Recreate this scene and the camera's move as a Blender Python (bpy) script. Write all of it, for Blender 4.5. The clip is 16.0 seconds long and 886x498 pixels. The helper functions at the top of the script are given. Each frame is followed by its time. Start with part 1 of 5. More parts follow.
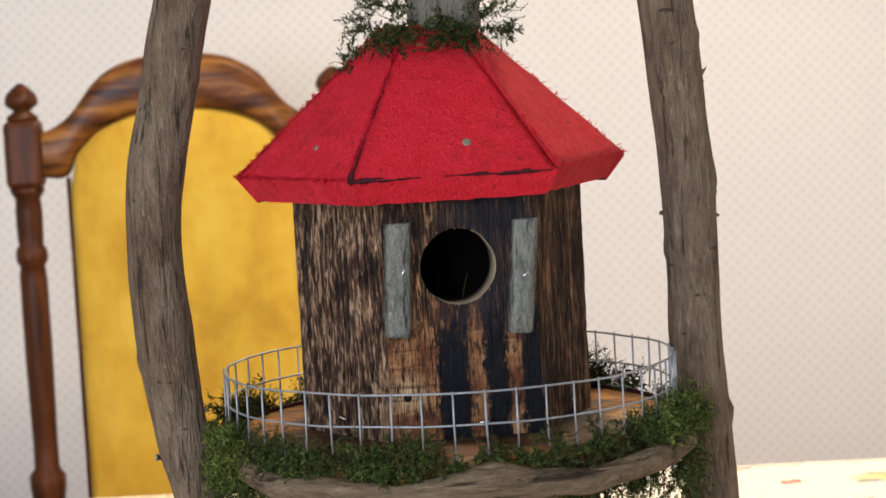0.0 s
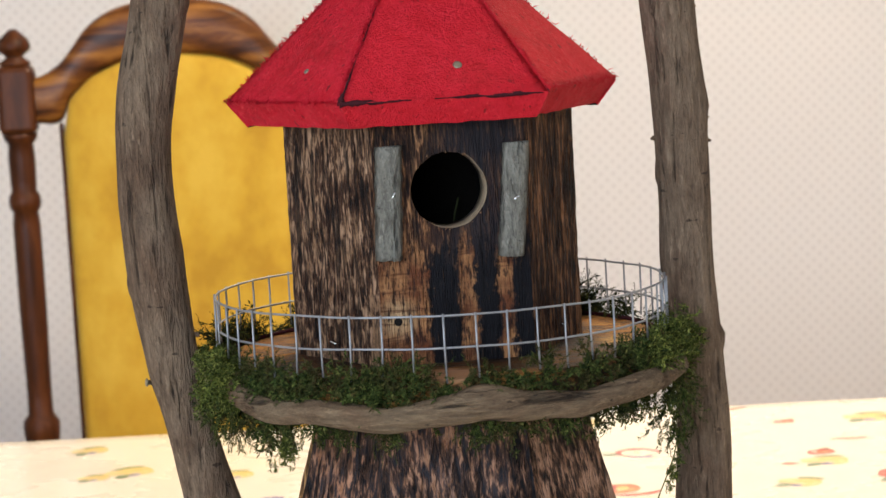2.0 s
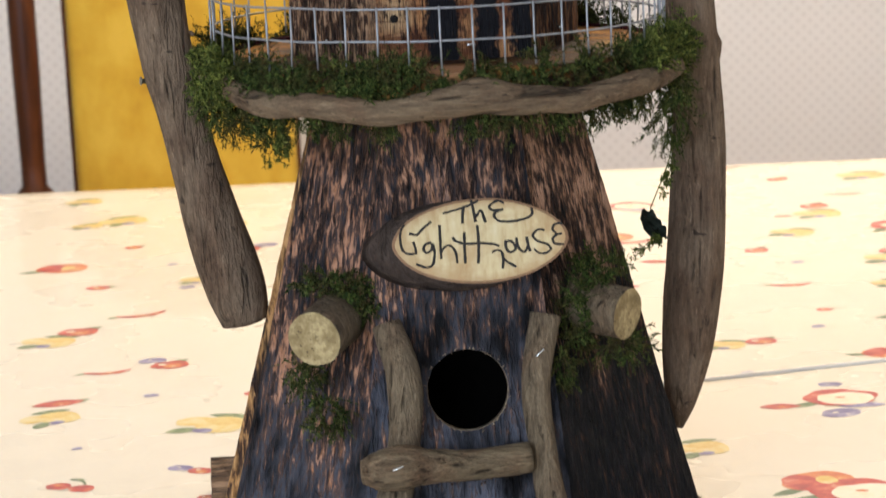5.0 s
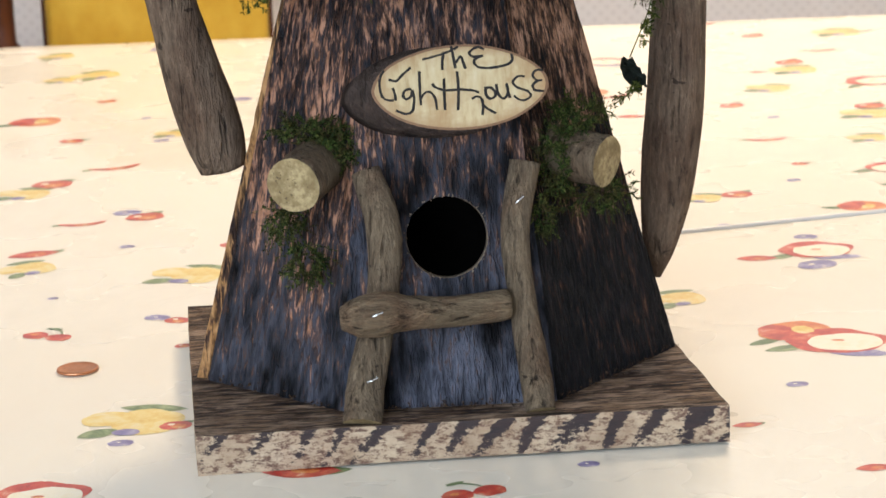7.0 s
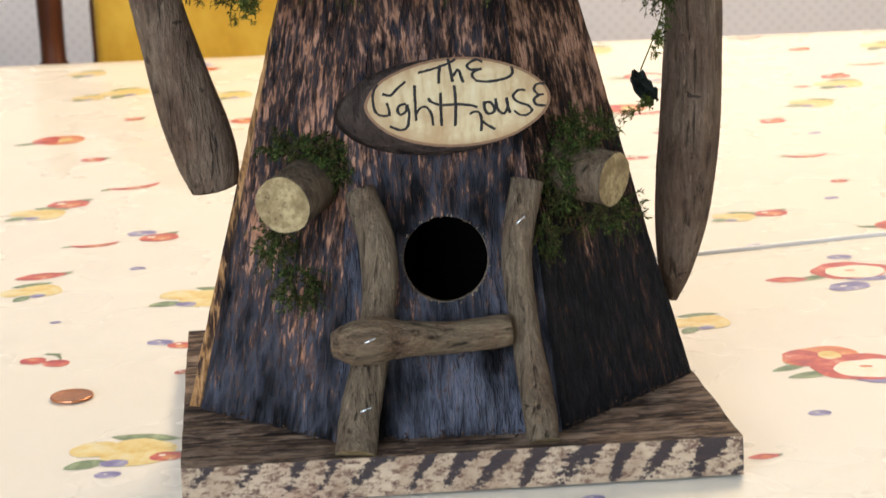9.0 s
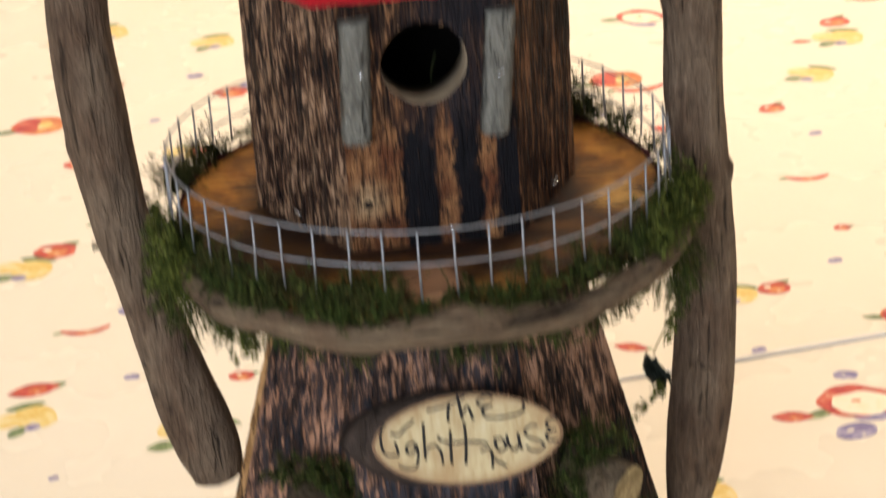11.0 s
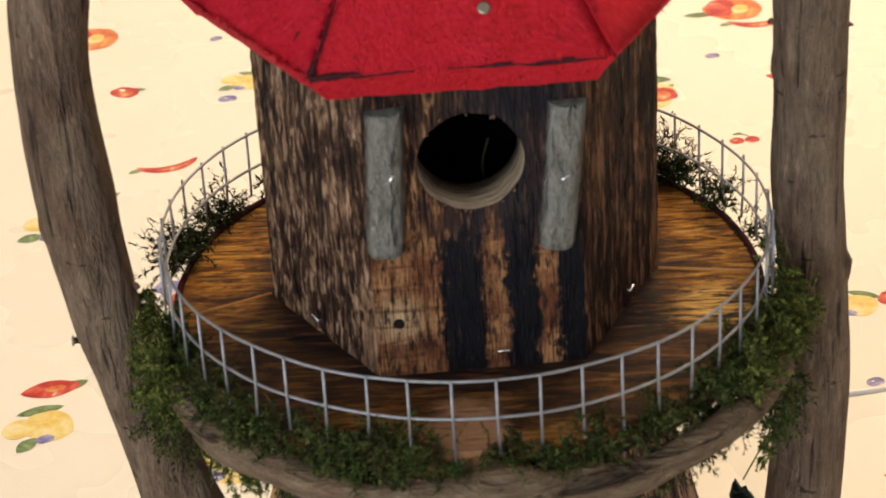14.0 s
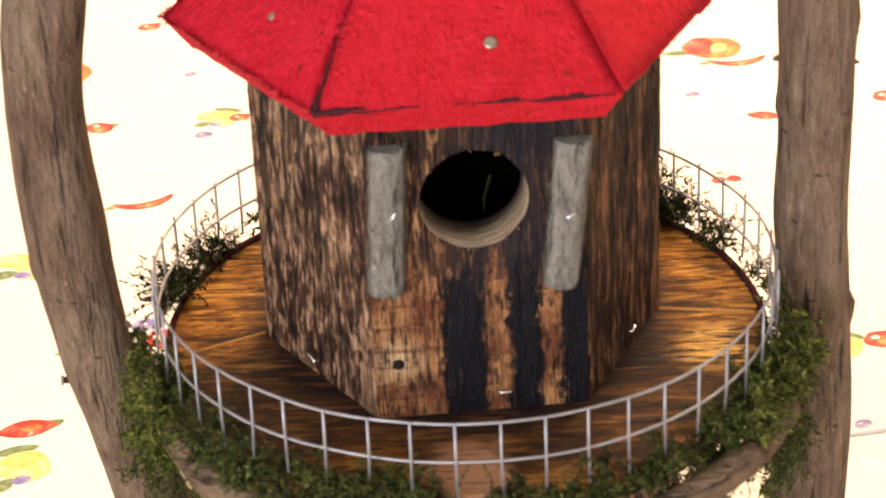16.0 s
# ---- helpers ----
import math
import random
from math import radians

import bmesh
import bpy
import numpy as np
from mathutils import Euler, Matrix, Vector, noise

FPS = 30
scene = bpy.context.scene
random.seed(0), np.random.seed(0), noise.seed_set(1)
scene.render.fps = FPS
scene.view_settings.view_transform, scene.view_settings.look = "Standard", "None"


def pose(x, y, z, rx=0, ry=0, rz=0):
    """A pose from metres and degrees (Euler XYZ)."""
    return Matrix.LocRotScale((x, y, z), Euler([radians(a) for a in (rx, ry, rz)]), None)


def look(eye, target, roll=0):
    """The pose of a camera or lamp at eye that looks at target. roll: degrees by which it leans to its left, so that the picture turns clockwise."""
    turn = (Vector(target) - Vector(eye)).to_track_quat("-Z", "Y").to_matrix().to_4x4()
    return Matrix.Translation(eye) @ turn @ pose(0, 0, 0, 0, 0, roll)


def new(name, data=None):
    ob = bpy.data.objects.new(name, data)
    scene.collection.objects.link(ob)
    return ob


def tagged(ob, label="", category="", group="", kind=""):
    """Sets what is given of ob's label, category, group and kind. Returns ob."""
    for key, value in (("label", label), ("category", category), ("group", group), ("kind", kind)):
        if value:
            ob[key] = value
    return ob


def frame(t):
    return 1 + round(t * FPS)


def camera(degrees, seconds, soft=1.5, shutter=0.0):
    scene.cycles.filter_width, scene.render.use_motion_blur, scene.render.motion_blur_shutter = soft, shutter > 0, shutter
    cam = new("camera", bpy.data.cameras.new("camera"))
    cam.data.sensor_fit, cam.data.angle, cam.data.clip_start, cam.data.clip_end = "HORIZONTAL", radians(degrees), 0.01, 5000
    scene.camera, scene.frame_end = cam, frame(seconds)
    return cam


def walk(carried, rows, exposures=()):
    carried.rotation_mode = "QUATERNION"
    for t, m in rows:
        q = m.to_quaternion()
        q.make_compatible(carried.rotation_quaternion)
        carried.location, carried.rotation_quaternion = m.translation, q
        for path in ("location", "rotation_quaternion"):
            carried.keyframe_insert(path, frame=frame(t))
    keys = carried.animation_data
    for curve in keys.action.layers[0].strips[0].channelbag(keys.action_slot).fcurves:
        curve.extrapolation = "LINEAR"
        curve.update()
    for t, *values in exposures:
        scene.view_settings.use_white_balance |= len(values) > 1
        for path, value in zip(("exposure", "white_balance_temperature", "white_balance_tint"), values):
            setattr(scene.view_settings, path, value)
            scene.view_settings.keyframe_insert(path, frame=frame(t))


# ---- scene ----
cam = camera(20.9, 16.0, soft=1.5, shutter=0.5)
PATH = [
    (0, (-0.054, -1.005, 0.381), (0.05, 0.984, 0.195), -3.2),
    (0.5, (-0.056, -1.003, 0.377), (0.047, 0.984, 0.179), -3.1),
    (1, (-0.055, -1.001, 0.371), (0.045, 0.984, 0.153), -3.1),
    (1.5, (-0.054, -1.005, 0.37), (0.05, 0.98, 0.145), -3.1),
    (2, (-0.053, -1.004, 0.368), (0.053, 0.981, 0.145), -3.2),
    (2.5, (-0.054, -1.007, 0.371), (0.055, 0.979, 0.163), -3.5),
    (3, (-0.053, -1.011, 0.362), (0.056, 0.973, 0.138), -3.2),
    (3.5, (-0.054, -1.008, 0.349), (0.053, 0.969, 0.069), -2.5),
    (4, (-0.055, -1.007, 0.337), (0.049, 0.964, 0.012), -2.1),
    (4.4, (-0.057, -1.009, 0.332), (0.047, 0.958, -0.019), -2.1),
    (4.5, (-0.057, -1.007, 0.329), (0.044, 0.959, -0.024), -2.1),
    (5, (-0.056, -1.008, 0.324), (0.046, 0.953, -0.056), -2.6),
    (5.2, (-0.055, -1.008, 0.32), (0.046, 0.951, -0.068), -2.5),
    (7.3, (-0.061, -1.007, 0.315), (0.062, 0.927, -0.18), -2.3),
    (7.5, (-0.059, -1.009, 0.309), (0.059, 0.929, -0.173), -2.4),
    (7.7, (-0.054, -1.009, 0.306), (0.05, 0.932, -0.168), -2.5),
    (8, (-0.062, -1.009, 0.311), (0.055, 0.927, -0.174), -2.1),
    (8.2, (-0.056, -1.013, 0.3), (0.049, 0.93, -0.164), -2.3),
    (10.5, (-0.008, -0.837, 0.439), (0.025, 1.037, -0.26), -3.0),
    (11, (-0.021, -0.845, 0.571), (0.036, 0.977, -0.253), -3.8),
    (11.5, (-0.043, -0.869, 0.613), (0.078, 0.957, -0.195), -4.0),
    (12, (-0.036, -0.875, 0.622), (0.117, 0.948, -0.187), -5.1),
    (12.5, (0.02, -0.809, 0.631), (0.018, 1.024, -0.17), -5.1),
    (13, (0.058, -0.748, 0.616), (-0.055, 1.048, -0.258), -2.1),
    (13.5, (0.043, -0.689, 0.613), (-0.044, 1.077, -0.3225), -3.8),
    (14, (0.012, -0.654, 0.6), (-0.045, 1.082, -0.392), -3.3),
    (14.5, (0.021, -0.648, 0.595), (-0.036, 1.101, -0.373), -3.6),
    (15, (0.012, -0.639, 0.591), (-0.006, 1.115, -0.37), -3.4),
    (15.5, (0.012, -0.639, 0.591), (-0.025, 1.109, -0.381), -3.1),
    (16, (-0.002, -0.642, 0.594), (-0.019, 1.11, -0.372), -2.4),
]
EXPOSURES = [(0, 0.17, 6250, 12), (4.5, 0.08, 6250, 12), (7.3, 0.11, 6000, 12), (8.2, 0.11, 6000, 12), (10.3, 0.03, 6400, 13), (12.5, -0.17, 7000, 16), (14.0, -0.1, 6800, 14), (15.0, 0.6, 7700, 25), (16, 0.74, 7600, 26)]
walk(cam, [(t, look(eye, target, roll)) for t, eye, target, roll in PATH], EXPOSURES)
cam.data.dof.use_dof = True
cam.data.dof.focus_distance = 0.96
cam.data.dof.aperture_fstop = 40.0

# ---- light ----
world = bpy.data.worlds.new("world")
scene.world = world
world.use_nodes = True
sky = world.node_tree.nodes.new("ShaderNodeTexSky")
sky.sky_type = "NISHITA"
sky.sun_disc = False
sky.sun_elevation, sky.sun_rotation = radians(35), radians(160)
world.node_tree.links.new(sky.outputs[0], world.node_tree.nodes["Background"].inputs[0])
world.node_tree.nodes["Background"].inputs[1].default_value = 0.1


def area(name, size, power, colour, m):
    lamp = bpy.data.lights.new(name, "AREA")
    lamp.shape, lamp.size, lamp.size_y, lamp.energy, lamp.color = "RECTANGLE", size[0], size[1], power, colour
    ob = new(name, lamp)
    ob.matrix_world = m
    return ob


area("unseen_window_daylight", (2.2, 1.3), 84, (0.74, 0.87, 1.0), look((-1.2, -2.36, 0.75), (-0.1, 0.3, 0.1)))
# weak fill from the right, added together with an unseen east window
area("unseen_window_daylight", (1.5, 1.3), 9, (0.76, 0.88, 1.0), look((2.36, -0.6, 0.75), (0, 0.2, 0.1)))
area("ceiling_lamp_light", (0.5, 0.5), 40, (1.0, 0.80, 0.55), look((0.5, 1.2, 1.5), (0.5, 1.2, 0)))


# ---- materials ----
def mat(name, rough=0.6, metal=0.0, spec=0.5, coat=0.0):
    m = bpy.data.materials.new(name)
    m.use_nodes = True
    b = m.node_tree.nodes["Principled BSDF"]
    b.inputs["Roughness"].default_value = rough
    b.inputs["Metallic"].default_value = metal
    b.inputs["Specular IOR Level"].default_value = spec
    b.inputs["Coat Weight"].default_value = coat
    return m


class N:
    """A small wrapper round one material's nodes."""

    def __init__(self, m):
        self.t = m.node_tree
        self.b = self.t.nodes["Principled BSDF"]
        self.co = self.t.nodes.new("ShaderNodeTexCoord")

    def link(self, a, b):
        self.t.links.new(a, b)

    def coords(self, scale=(1, 1, 1), kind="Object", shift=(0, 0, 0)):
        n = self.t.nodes.new("ShaderNodeMapping")
        n.inputs["Scale"].default_value = scale
        n.inputs["Location"].default_value = shift
        self.link(self.co.outputs[kind], n.inputs["Vector"])
        return n.outputs[0]

    def noise(self, vec, scale, detail=4, rough=0.6, warp=0.0):
        n = self.t.nodes.new("ShaderNodeTexNoise")
        n.inputs["Scale"].default_value = scale
        n.inputs["Detail"].default_value = detail
        n.inputs["Roughness"].default_value = rough
        n.inputs["Distortion"].default_value = warp
        self.link(vec, n.inputs["Vector"])
        return n.outputs[0]

    def voronoi(self, vec, scale, feature="F1", out=0):
        n = self.t.nodes.new("ShaderNodeTexVoronoi")
        n.feature = feature
        n.inputs["Scale"].default_value = scale
        self.link(vec, n.inputs["Vector"])
        return n.outputs[out]

    def ramp(self, fac, stops, mode="LINEAR"):
        n = self.t.nodes.new("ShaderNodeValToRGB")
        n.color_ramp.interpolation = mode
        while len(n.color_ramp.elements) < len(stops):
            n.color_ramp.elements.new(0.5)
        for e, (p, c) in zip(n.color_ramp.elements, stops):
            e.position = p
            e.color = (*c, 1) if isinstance(c, tuple) else (c, c, c, 1)
        self.link(fac, n.inputs[0])
        return n.outputs[0]

    def mix(self, fac, a, b, mode="MIX"):
        n = self.t.nodes.new("ShaderNodeMix")
        n.data_type, n.blend_type = "RGBA", mode
        for sock, v in ((n.inputs[0], fac), (n.inputs[6], a), (n.inputs[7], b)):
            if isinstance(v, (int, float)):
                sock.default_value = v
            elif isinstance(v, tuple):
                sock.default_value = (*v, 1)
            else:
                self.link(v, sock)
        return n.outputs[2]

    def math(self, op, a, b=0.0):
        n = self.t.nodes.new("ShaderNodeMath")
        n.operation = op
        for sock, v in zip(n.inputs, (a, b)):
            if isinstance(v, (int, float)):
                sock.default_value = v
            else:
                self.link(v, sock)
        return n.outputs[0]

    def axis(self, i, kind="Object"):
        n = self.t.nodes.new("ShaderNodeSeparateXYZ")
        self.link(self.co.outputs[kind], n.inputs[0])
        return n.outputs[i]

    def random(self):
        return self.t.nodes.new("ShaderNodeObjectInfo").outputs["Random"]

    def island(self):
        return self.t.nodes.new("ShaderNodeNewGeometry").outputs["Random Per Island"]

    def colour(self, c):
        self.link(c, self.b.inputs["Base Color"])

    def rough(self, c):
        self.link(c, self.b.inputs["Roughness"])

    def bump(self, h, strength=0.5, dist=0.001):
        n = self.t.nodes.new("ShaderNodeBump")
        n.inputs["Strength"].default_value = strength
        n.inputs["Distance"].default_value = dist
        self.link(h, n.inputs["Height"])
        self.link(n.outputs[0], self.b.inputs["Normal"])


def crack_coords(n, along):
    """Coordinates drawn out further along the grain, for long cracks."""
    return n.coords(tuple(k * 0.5 if k < 1 else 1 for k in along), shift=(0.31, 0.17, 0.05))


def charred(name, amount, tan=(0.30, 0.19, 0.105), blue_sheen=0.0, stripes=None, fade=None, along=(1, 1, 0.15), fleck=900, red=0.0):
    """Burnt softwood: black char, scorched brown and flecks of bare wood along the grain; amount: share of bare wood;
    fade: heights between which the flecks die out downwards."""
    m = mat(name, 0.6, spec=0.1)
    n = N(m)
    v = n.coords(along)
    streak = n.noise(v, fleck, 3, 0.6, 0.5)
    wide = n.noise(v, 330, 3, 0.6, 0.3)
    big = n.noise(n.coords(tuple(0.4 if k < 1 else 1 for k in along)), 60, 3, 0.55)
    fine = n.noise(v, 2400, 2, 0.6)
    f = n.math("ADD", n.math("ADD", n.math("MULTIPLY", streak, 0.72), n.math("MULTIPLY", wide, 0.38)), n.math("MULTIPLY", big, 0.42))
    if fade:
        lift = n.ramp(n.math("MULTIPLY", n.math("ADD", n.axis(2), n.math("MULTIPLY", big, 0.03)), 4.0), [(fade[0] * 4 + 0.06, 0.0), (fade[1] * 4 + 0.06, 1.0)])
        f = n.math("SUBTRACT", f, n.math("MULTIPLY", n.math("SUBTRACT", 1.0, lift), 0.2))
    c0 = 0.91 - amount * 0.3
    dark = n.ramp(n.math("ADD", n.math("MULTIPLY", wide, 0.5), n.math("MULTIPLY", big, 0.5)), [(0.40, (0.003, 0.0027, 0.003)), (0.52, (0.009, 0.007, 0.007)), (0.66, (0.032, 0.018, 0.014))])
    if red:
        dark = n.mix(red, dark, n.ramp(n.math("ADD", n.math("MULTIPLY", wide, 0.6), n.math("MULTIPLY", big, 0.4)), [(0.40, (0.004, 0.003, 0.003)), (0.52, (0.014, 0.006, 0.004)), (0.66, (0.055, 0.022, 0.010))]))
    if fade:
        dark = n.mix(lift, n.ramp(n.math("ADD", n.math("MULTIPLY", wide, 0.7), n.math("MULTIPLY", big, 0.3)), [(0.42, (0.003, 0.003, 0.0035)), (0.55, (0.008, 0.007, 0.008)), (0.68, (0.036, 0.020, 0.017))]), dark)
    # cool window sheen on the tower, put into the char's colour as blue-grey
    if blue_sheen:
        dark = n.mix(n.math("MULTIPLY", n.math("MULTIPLY", n.ramp(big, [(0.35, 0.0), (0.6, 1.0)]), n.math("SUBTRACT", 1.0, n.math("MULTIPLY", lift, 0.45))), blue_sheen), dark, n.ramp(n.math("ADD", n.math("MULTIPLY", streak, 0.5), n.math("MULTIPLY", wide, 0.5)), [(0.34, (0.034, 0.034, 0.044)), (0.5, (0.100, 0.103, 0.128)), (0.66, (0.185, 0.19, 0.225))]))
    light = n.mix(n.ramp(fine, [(0.32, 0.0), (0.68, 1.0)]), tan, tuple(x * 0.38 for x in tan))
    light = n.mix(n.ramp(n.noise(n.coords(tuple(0.5 if k < 1 else 1 for k in along)), 210, 2, 0.5), [(0.42, 0.0), (0.62, 0.75)]), light, tuple(min(1.0, x * q) for x, q in zip(tan, (1.3, 1.42, 1.6))))
    col = n.mix(n.ramp(f, [(c0 - 0.15, 0.0), (c0 - 0.05, 0.85), (c0 + 0.03, 0.0)]), dark, (0.055, 0.024, 0.013) if red else (0.065, 0.033, 0.021))
    col = n.mix(n.ramp(f, [(c0 - 0.045, 0.0), (c0 + 0.045, 1.0)]), col, light)
    split = n.ramp(n.noise(crack_coords(n, along), fleck * 0.42, 3, 0.6, 0.3), [(0.40, 1.0), (0.47, 0.0)])
    col = n.mix(n.math("MULTIPLY", split, n.math("ADD", n.math("MULTIPLY", lift, 0.55), 0.15) if fade else 0.74), col, (0.006, 0.0045, 0.0045))
    if stripes:
        wig = n.math("SUBTRACT", n.noise(n.coords((1, 1, 0.6)), 150, 5, 0.75), 0.5)
        pos = n.math("ADD", n.math("MULTIPLY", n.math("ADD", n.axis(0), n.math("MULTIPLY", wig, 0.014)), 12.0), 0.5)
        band = n.ramp(pos, stripes, "LINEAR")
        z = n.math("ADD", n.axis(2), n.math("MULTIPLY", wig, 0.06))
        low = n.ramp(n.math("MULTIPLY", z, 20.0), [(0.82, 1.0), (1.02, 0.0)])
        burn = n.noise(n.coords((1, 1, 0.2)), 620, 4, 0.7)
        rings_ = n.noise(n.coords((0.3, 1, 1.8)), 110, 4, 0.7, 0.8)
        tone = n.mix(n.ramp(n.noise(n.coords(), 75, 3), [(0.4, 0.0), (0.6, 1.0)]), (0.125, 0.042, 0.018), (0.33, 0.155, 0.064))
        dist = n.t.nodes.new("ShaderNodeVectorMath")
        dist.operation = "DISTANCE"
        n.link(n.co.outputs["Object"], dist.inputs[0])
        dist.inputs[1].default_value = (-0.0240, 0, 0.0190)
        tone = n.mix(n.ramp(n.math("MULTIPLY", dist.outputs["Value"], 60.0), [(0.1, 0.85), (0.6, 0.0)]), tone, (0.50, 0.33, 0.18))
        tone = n.mix(n.ramp(rings_, [(0.50, 0.0), (0.60, 0.75)]), tone, (0.10, 0.035, 0.016))
        scorch = n.mix(n.ramp(burn, [(0.40, 0.95), (0.50, 0.0)]), tone, (0.02, 0.009, 0.007))
        painted = n.mix(band, n.mix(n.ramp(streak, [(0.62, 0.0), (0.72, 0.8)]), (0.006, 0.0055, 0.007), (0.07, 0.04, 0.025)), scorch)
        col = n.mix(low, n.mix(n.math("MULTIPLY", n.ramp(big, [(0.40, 0.6), (0.56, 0.95)]), n.ramp(pos, [(0.36, 0.12), (0.52, 1.0), (0.80, 0.95), (0.86, 0.3)])), col, n.mix(wide, (0.008, 0.007, 0.009), (0.02, 0.018, 0.022))), painted)
    n.colour(col)
    n.rough(n.ramp(streak, [(0.3, 0.42), (0.7, 0.85)]))
    n.bump(n.math("SUBTRACT", n.math("ADD", n.math("ADD", streak, wide), n.math("MULTIPLY", fine, 0.3)), n.math("MULTIPLY", split, 0.5)), 1.0, 0.0019)
    return m


def bark(name, a, b, c, along=(1, 1, 0.16), scale=260):
    """Dry bark: fibres along the limb, long cracks and patches; a dark, b pale, c patch colour."""
    m = mat(name, 0.75, spec=0.16)
    n = N(m)
    v = n.coords(along)
    long_ = n.coords(tuple(k * 0.45 if k < 1 else 1 for k in along))
    streak = n.noise(v, scale, 5, 0.7, 0.4)
    fibre = n.noise(v, scale * 3.2, 3, 0.65)
    blot = n.noise(n.coords((1, 1, 0.6)), 42, 5, 0.65)
    grain = n.noise(n.coords(), 900, 3, 0.7)
    mixed = n.math("ADD", n.math("MULTIPLY", streak, 0.55), n.math("ADD", n.math("MULTIPLY", fibre, 0.3), n.math("MULTIPLY", grain, 0.15)))
    col = n.mix(n.ramp(mixed, [(0.33, 0.0), (0.67, 1.0)]), a, b)
    col = n.mix(n.ramp(blot, [(0.46, 0.0), (0.64, 0.65)]), col, n.mix(n.ramp(mixed, [(0.4, 0.0), (0.6, 1.0)]), c, tuple(x * 3.0 for x in c)))
    col = n.mix(n.ramp(n.noise(v, scale * 1.7, 3, 0.7), [(0.60, 0.0), (0.70, 0.55)]), col, tuple(x * 1.3 for x in b))
    nick = n.ramp(n.noise(n.coords((0.4, 0.4, 1)), 320, 2, 0.5), [(0.69, 0.0), (0.73, 0.75)])
    col = n.mix(nick, col, tuple(x * 0.35 for x in a))
    crack = n.ramp(n.noise(long_, scale * 1.1, 4, 0.65, 0.5), [(0.30, 0.25), (0.42, 1.0)])
    n.colour(n.mix(1.0, col, crack, "MULTIPLY"))
    n.bump(n.math("ADD", n.math("ADD", n.math("MULTIPLY", streak, 1.3), n.math("MULTIPLY", fibre, 0.4)), n.math("MULTIPLY", crack, 1.0)), 1.0, 0.0028)
    return m


STRIPES = [(0.0, 0.1), (0.10, 0.9), (0.36, 1.0), (0.375, 0.0), (0.51, 0.0), (0.525, 0.9), (0.59, 0.9), (0.605, 0.0), (0.70, 0.0), (0.715, 0.95), (0.775, 0.95), (0.79, 0.0), (0.9, 0.0), (0.92, 0.4)]
M_FRONT = charred("charred_front_board", 0.31, (0.30, 0.14, 0.06), stripes=STRIPES, red=1.0)
M_HOUSE = charred("charred_side_board", 0.41, (0.295, 0.165, 0.09), red=0.7, along=(1, 1, 0.2), fleck=800)
M_HOUSE_RIGHT = charred("charred_reddish_board", 0.36, (0.25, 0.115, 0.052), red=1.0, along=(1, 1, 0.12), fleck=820)
M_TOWER = charred("charred_tower_board", 0.35, (0.37, 0.175, 0.095), blue_sheen=0.85, along=(1, 1, 0.085), fade=(-0.01, 0.11), fleck=640)
M_TOWER_FRONT = charred("charred_sheen_board", 0.37, (0.34, 0.165, 0.09), blue_sheen=1.0, along=(1, 1, 0.085), fade=(0.02, 0.15), fleck=640)
# fade here also puts the shade on the board's lower part into its colour
M_TOWER_RIGHT = charred("charred_tan_board", 0.46, (0.36, 0.19, 0.11), along=(1, 1, 0.09), fade=(0.055, 0.14), fleck=700)
M_TOWER_EDGE = charred("bare_orange_edge", 0.62, (0.40, 0.20, 0.075), along=(1, 1, 0.09), fleck=500)

# even near-black for board backs, roof undersides and the knot
M_INSIDE = mat("near_black_inside", 0.95, spec=0.1)
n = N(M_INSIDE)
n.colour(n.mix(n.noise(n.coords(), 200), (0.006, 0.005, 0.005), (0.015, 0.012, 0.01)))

M_RIM = mat("sawn_hole_rim", 0.75)
n = N(M_RIM)
g = n.noise(n.coords((0.5, 5, 0.5)), 200, 5, 0.7, 0.8)
n.colour(n.ramp(g, [(0.36, (0.045, 0.026, 0.014)), (0.47, (0.21, 0.14, 0.08)), (0.6, (0.36, 0.27, 0.17)), (0.72, (0.46, 0.36, 0.25))]))
n.bump(g, 1.0, 0.0016)

M_CUT = mat("cut_branch_end", 0.75, spec=0.2)
n = N(M_CUT)
g = n.noise(n.coords(), 420, 4)
face = n.mix(n.ramp(n.noise(n.coords(), 110, 4, 0.65), [(0.42, 0.0), (0.62, 1.0)]), n.mix(n.ramp(g, [(0.35, 0.0), (0.6, 1.0)]), (0.21, 0.15, 0.068), (0.38, 0.29, 0.145)), (0.185, 0.13, 0.058))
n.colour(n.mix(n.ramp(n.noise(n.coords(), 560, 4, 0.7), [(0.60, 0.0), (0.68, 0.9)]), face, (0.055, 0.036, 0.018)))
n.bump(g, 0.7, 0.0008)

M_BRANCH = bark("weathered_branch_bark", (0.070, 0.044, 0.028), (0.225, 0.157, 0.103), (0.036, 0.019, 0.011), (1, 1, 0.2), 300)
M_TWIG = bark("rail_twig_bark", (0.060, 0.037, 0.022), (0.215, 0.150, 0.090), (0.050, 0.027, 0.015), (0.15, 0.5, 1), 270)
M_POST = bark("door_post_bark", (0.055, 0.037, 0.022), (0.225, 0.165, 0.102), (0.045, 0.025, 0.014), (1, 1, 0.16), 330)
M_BAR = bark("door_bar_bark", (0.060, 0.039, 0.022), (0.225, 0.165, 0.098), (0.058, 0.030, 0.016), (0.16, 1, 1), 330)
M_SHUTTER = bark("lichen_grey_bark", (0.085, 0.078, 0.064), (0.26, 0.245, 0.205), (0.052, 0.047, 0.037), (1, 1, 0.45), 240)

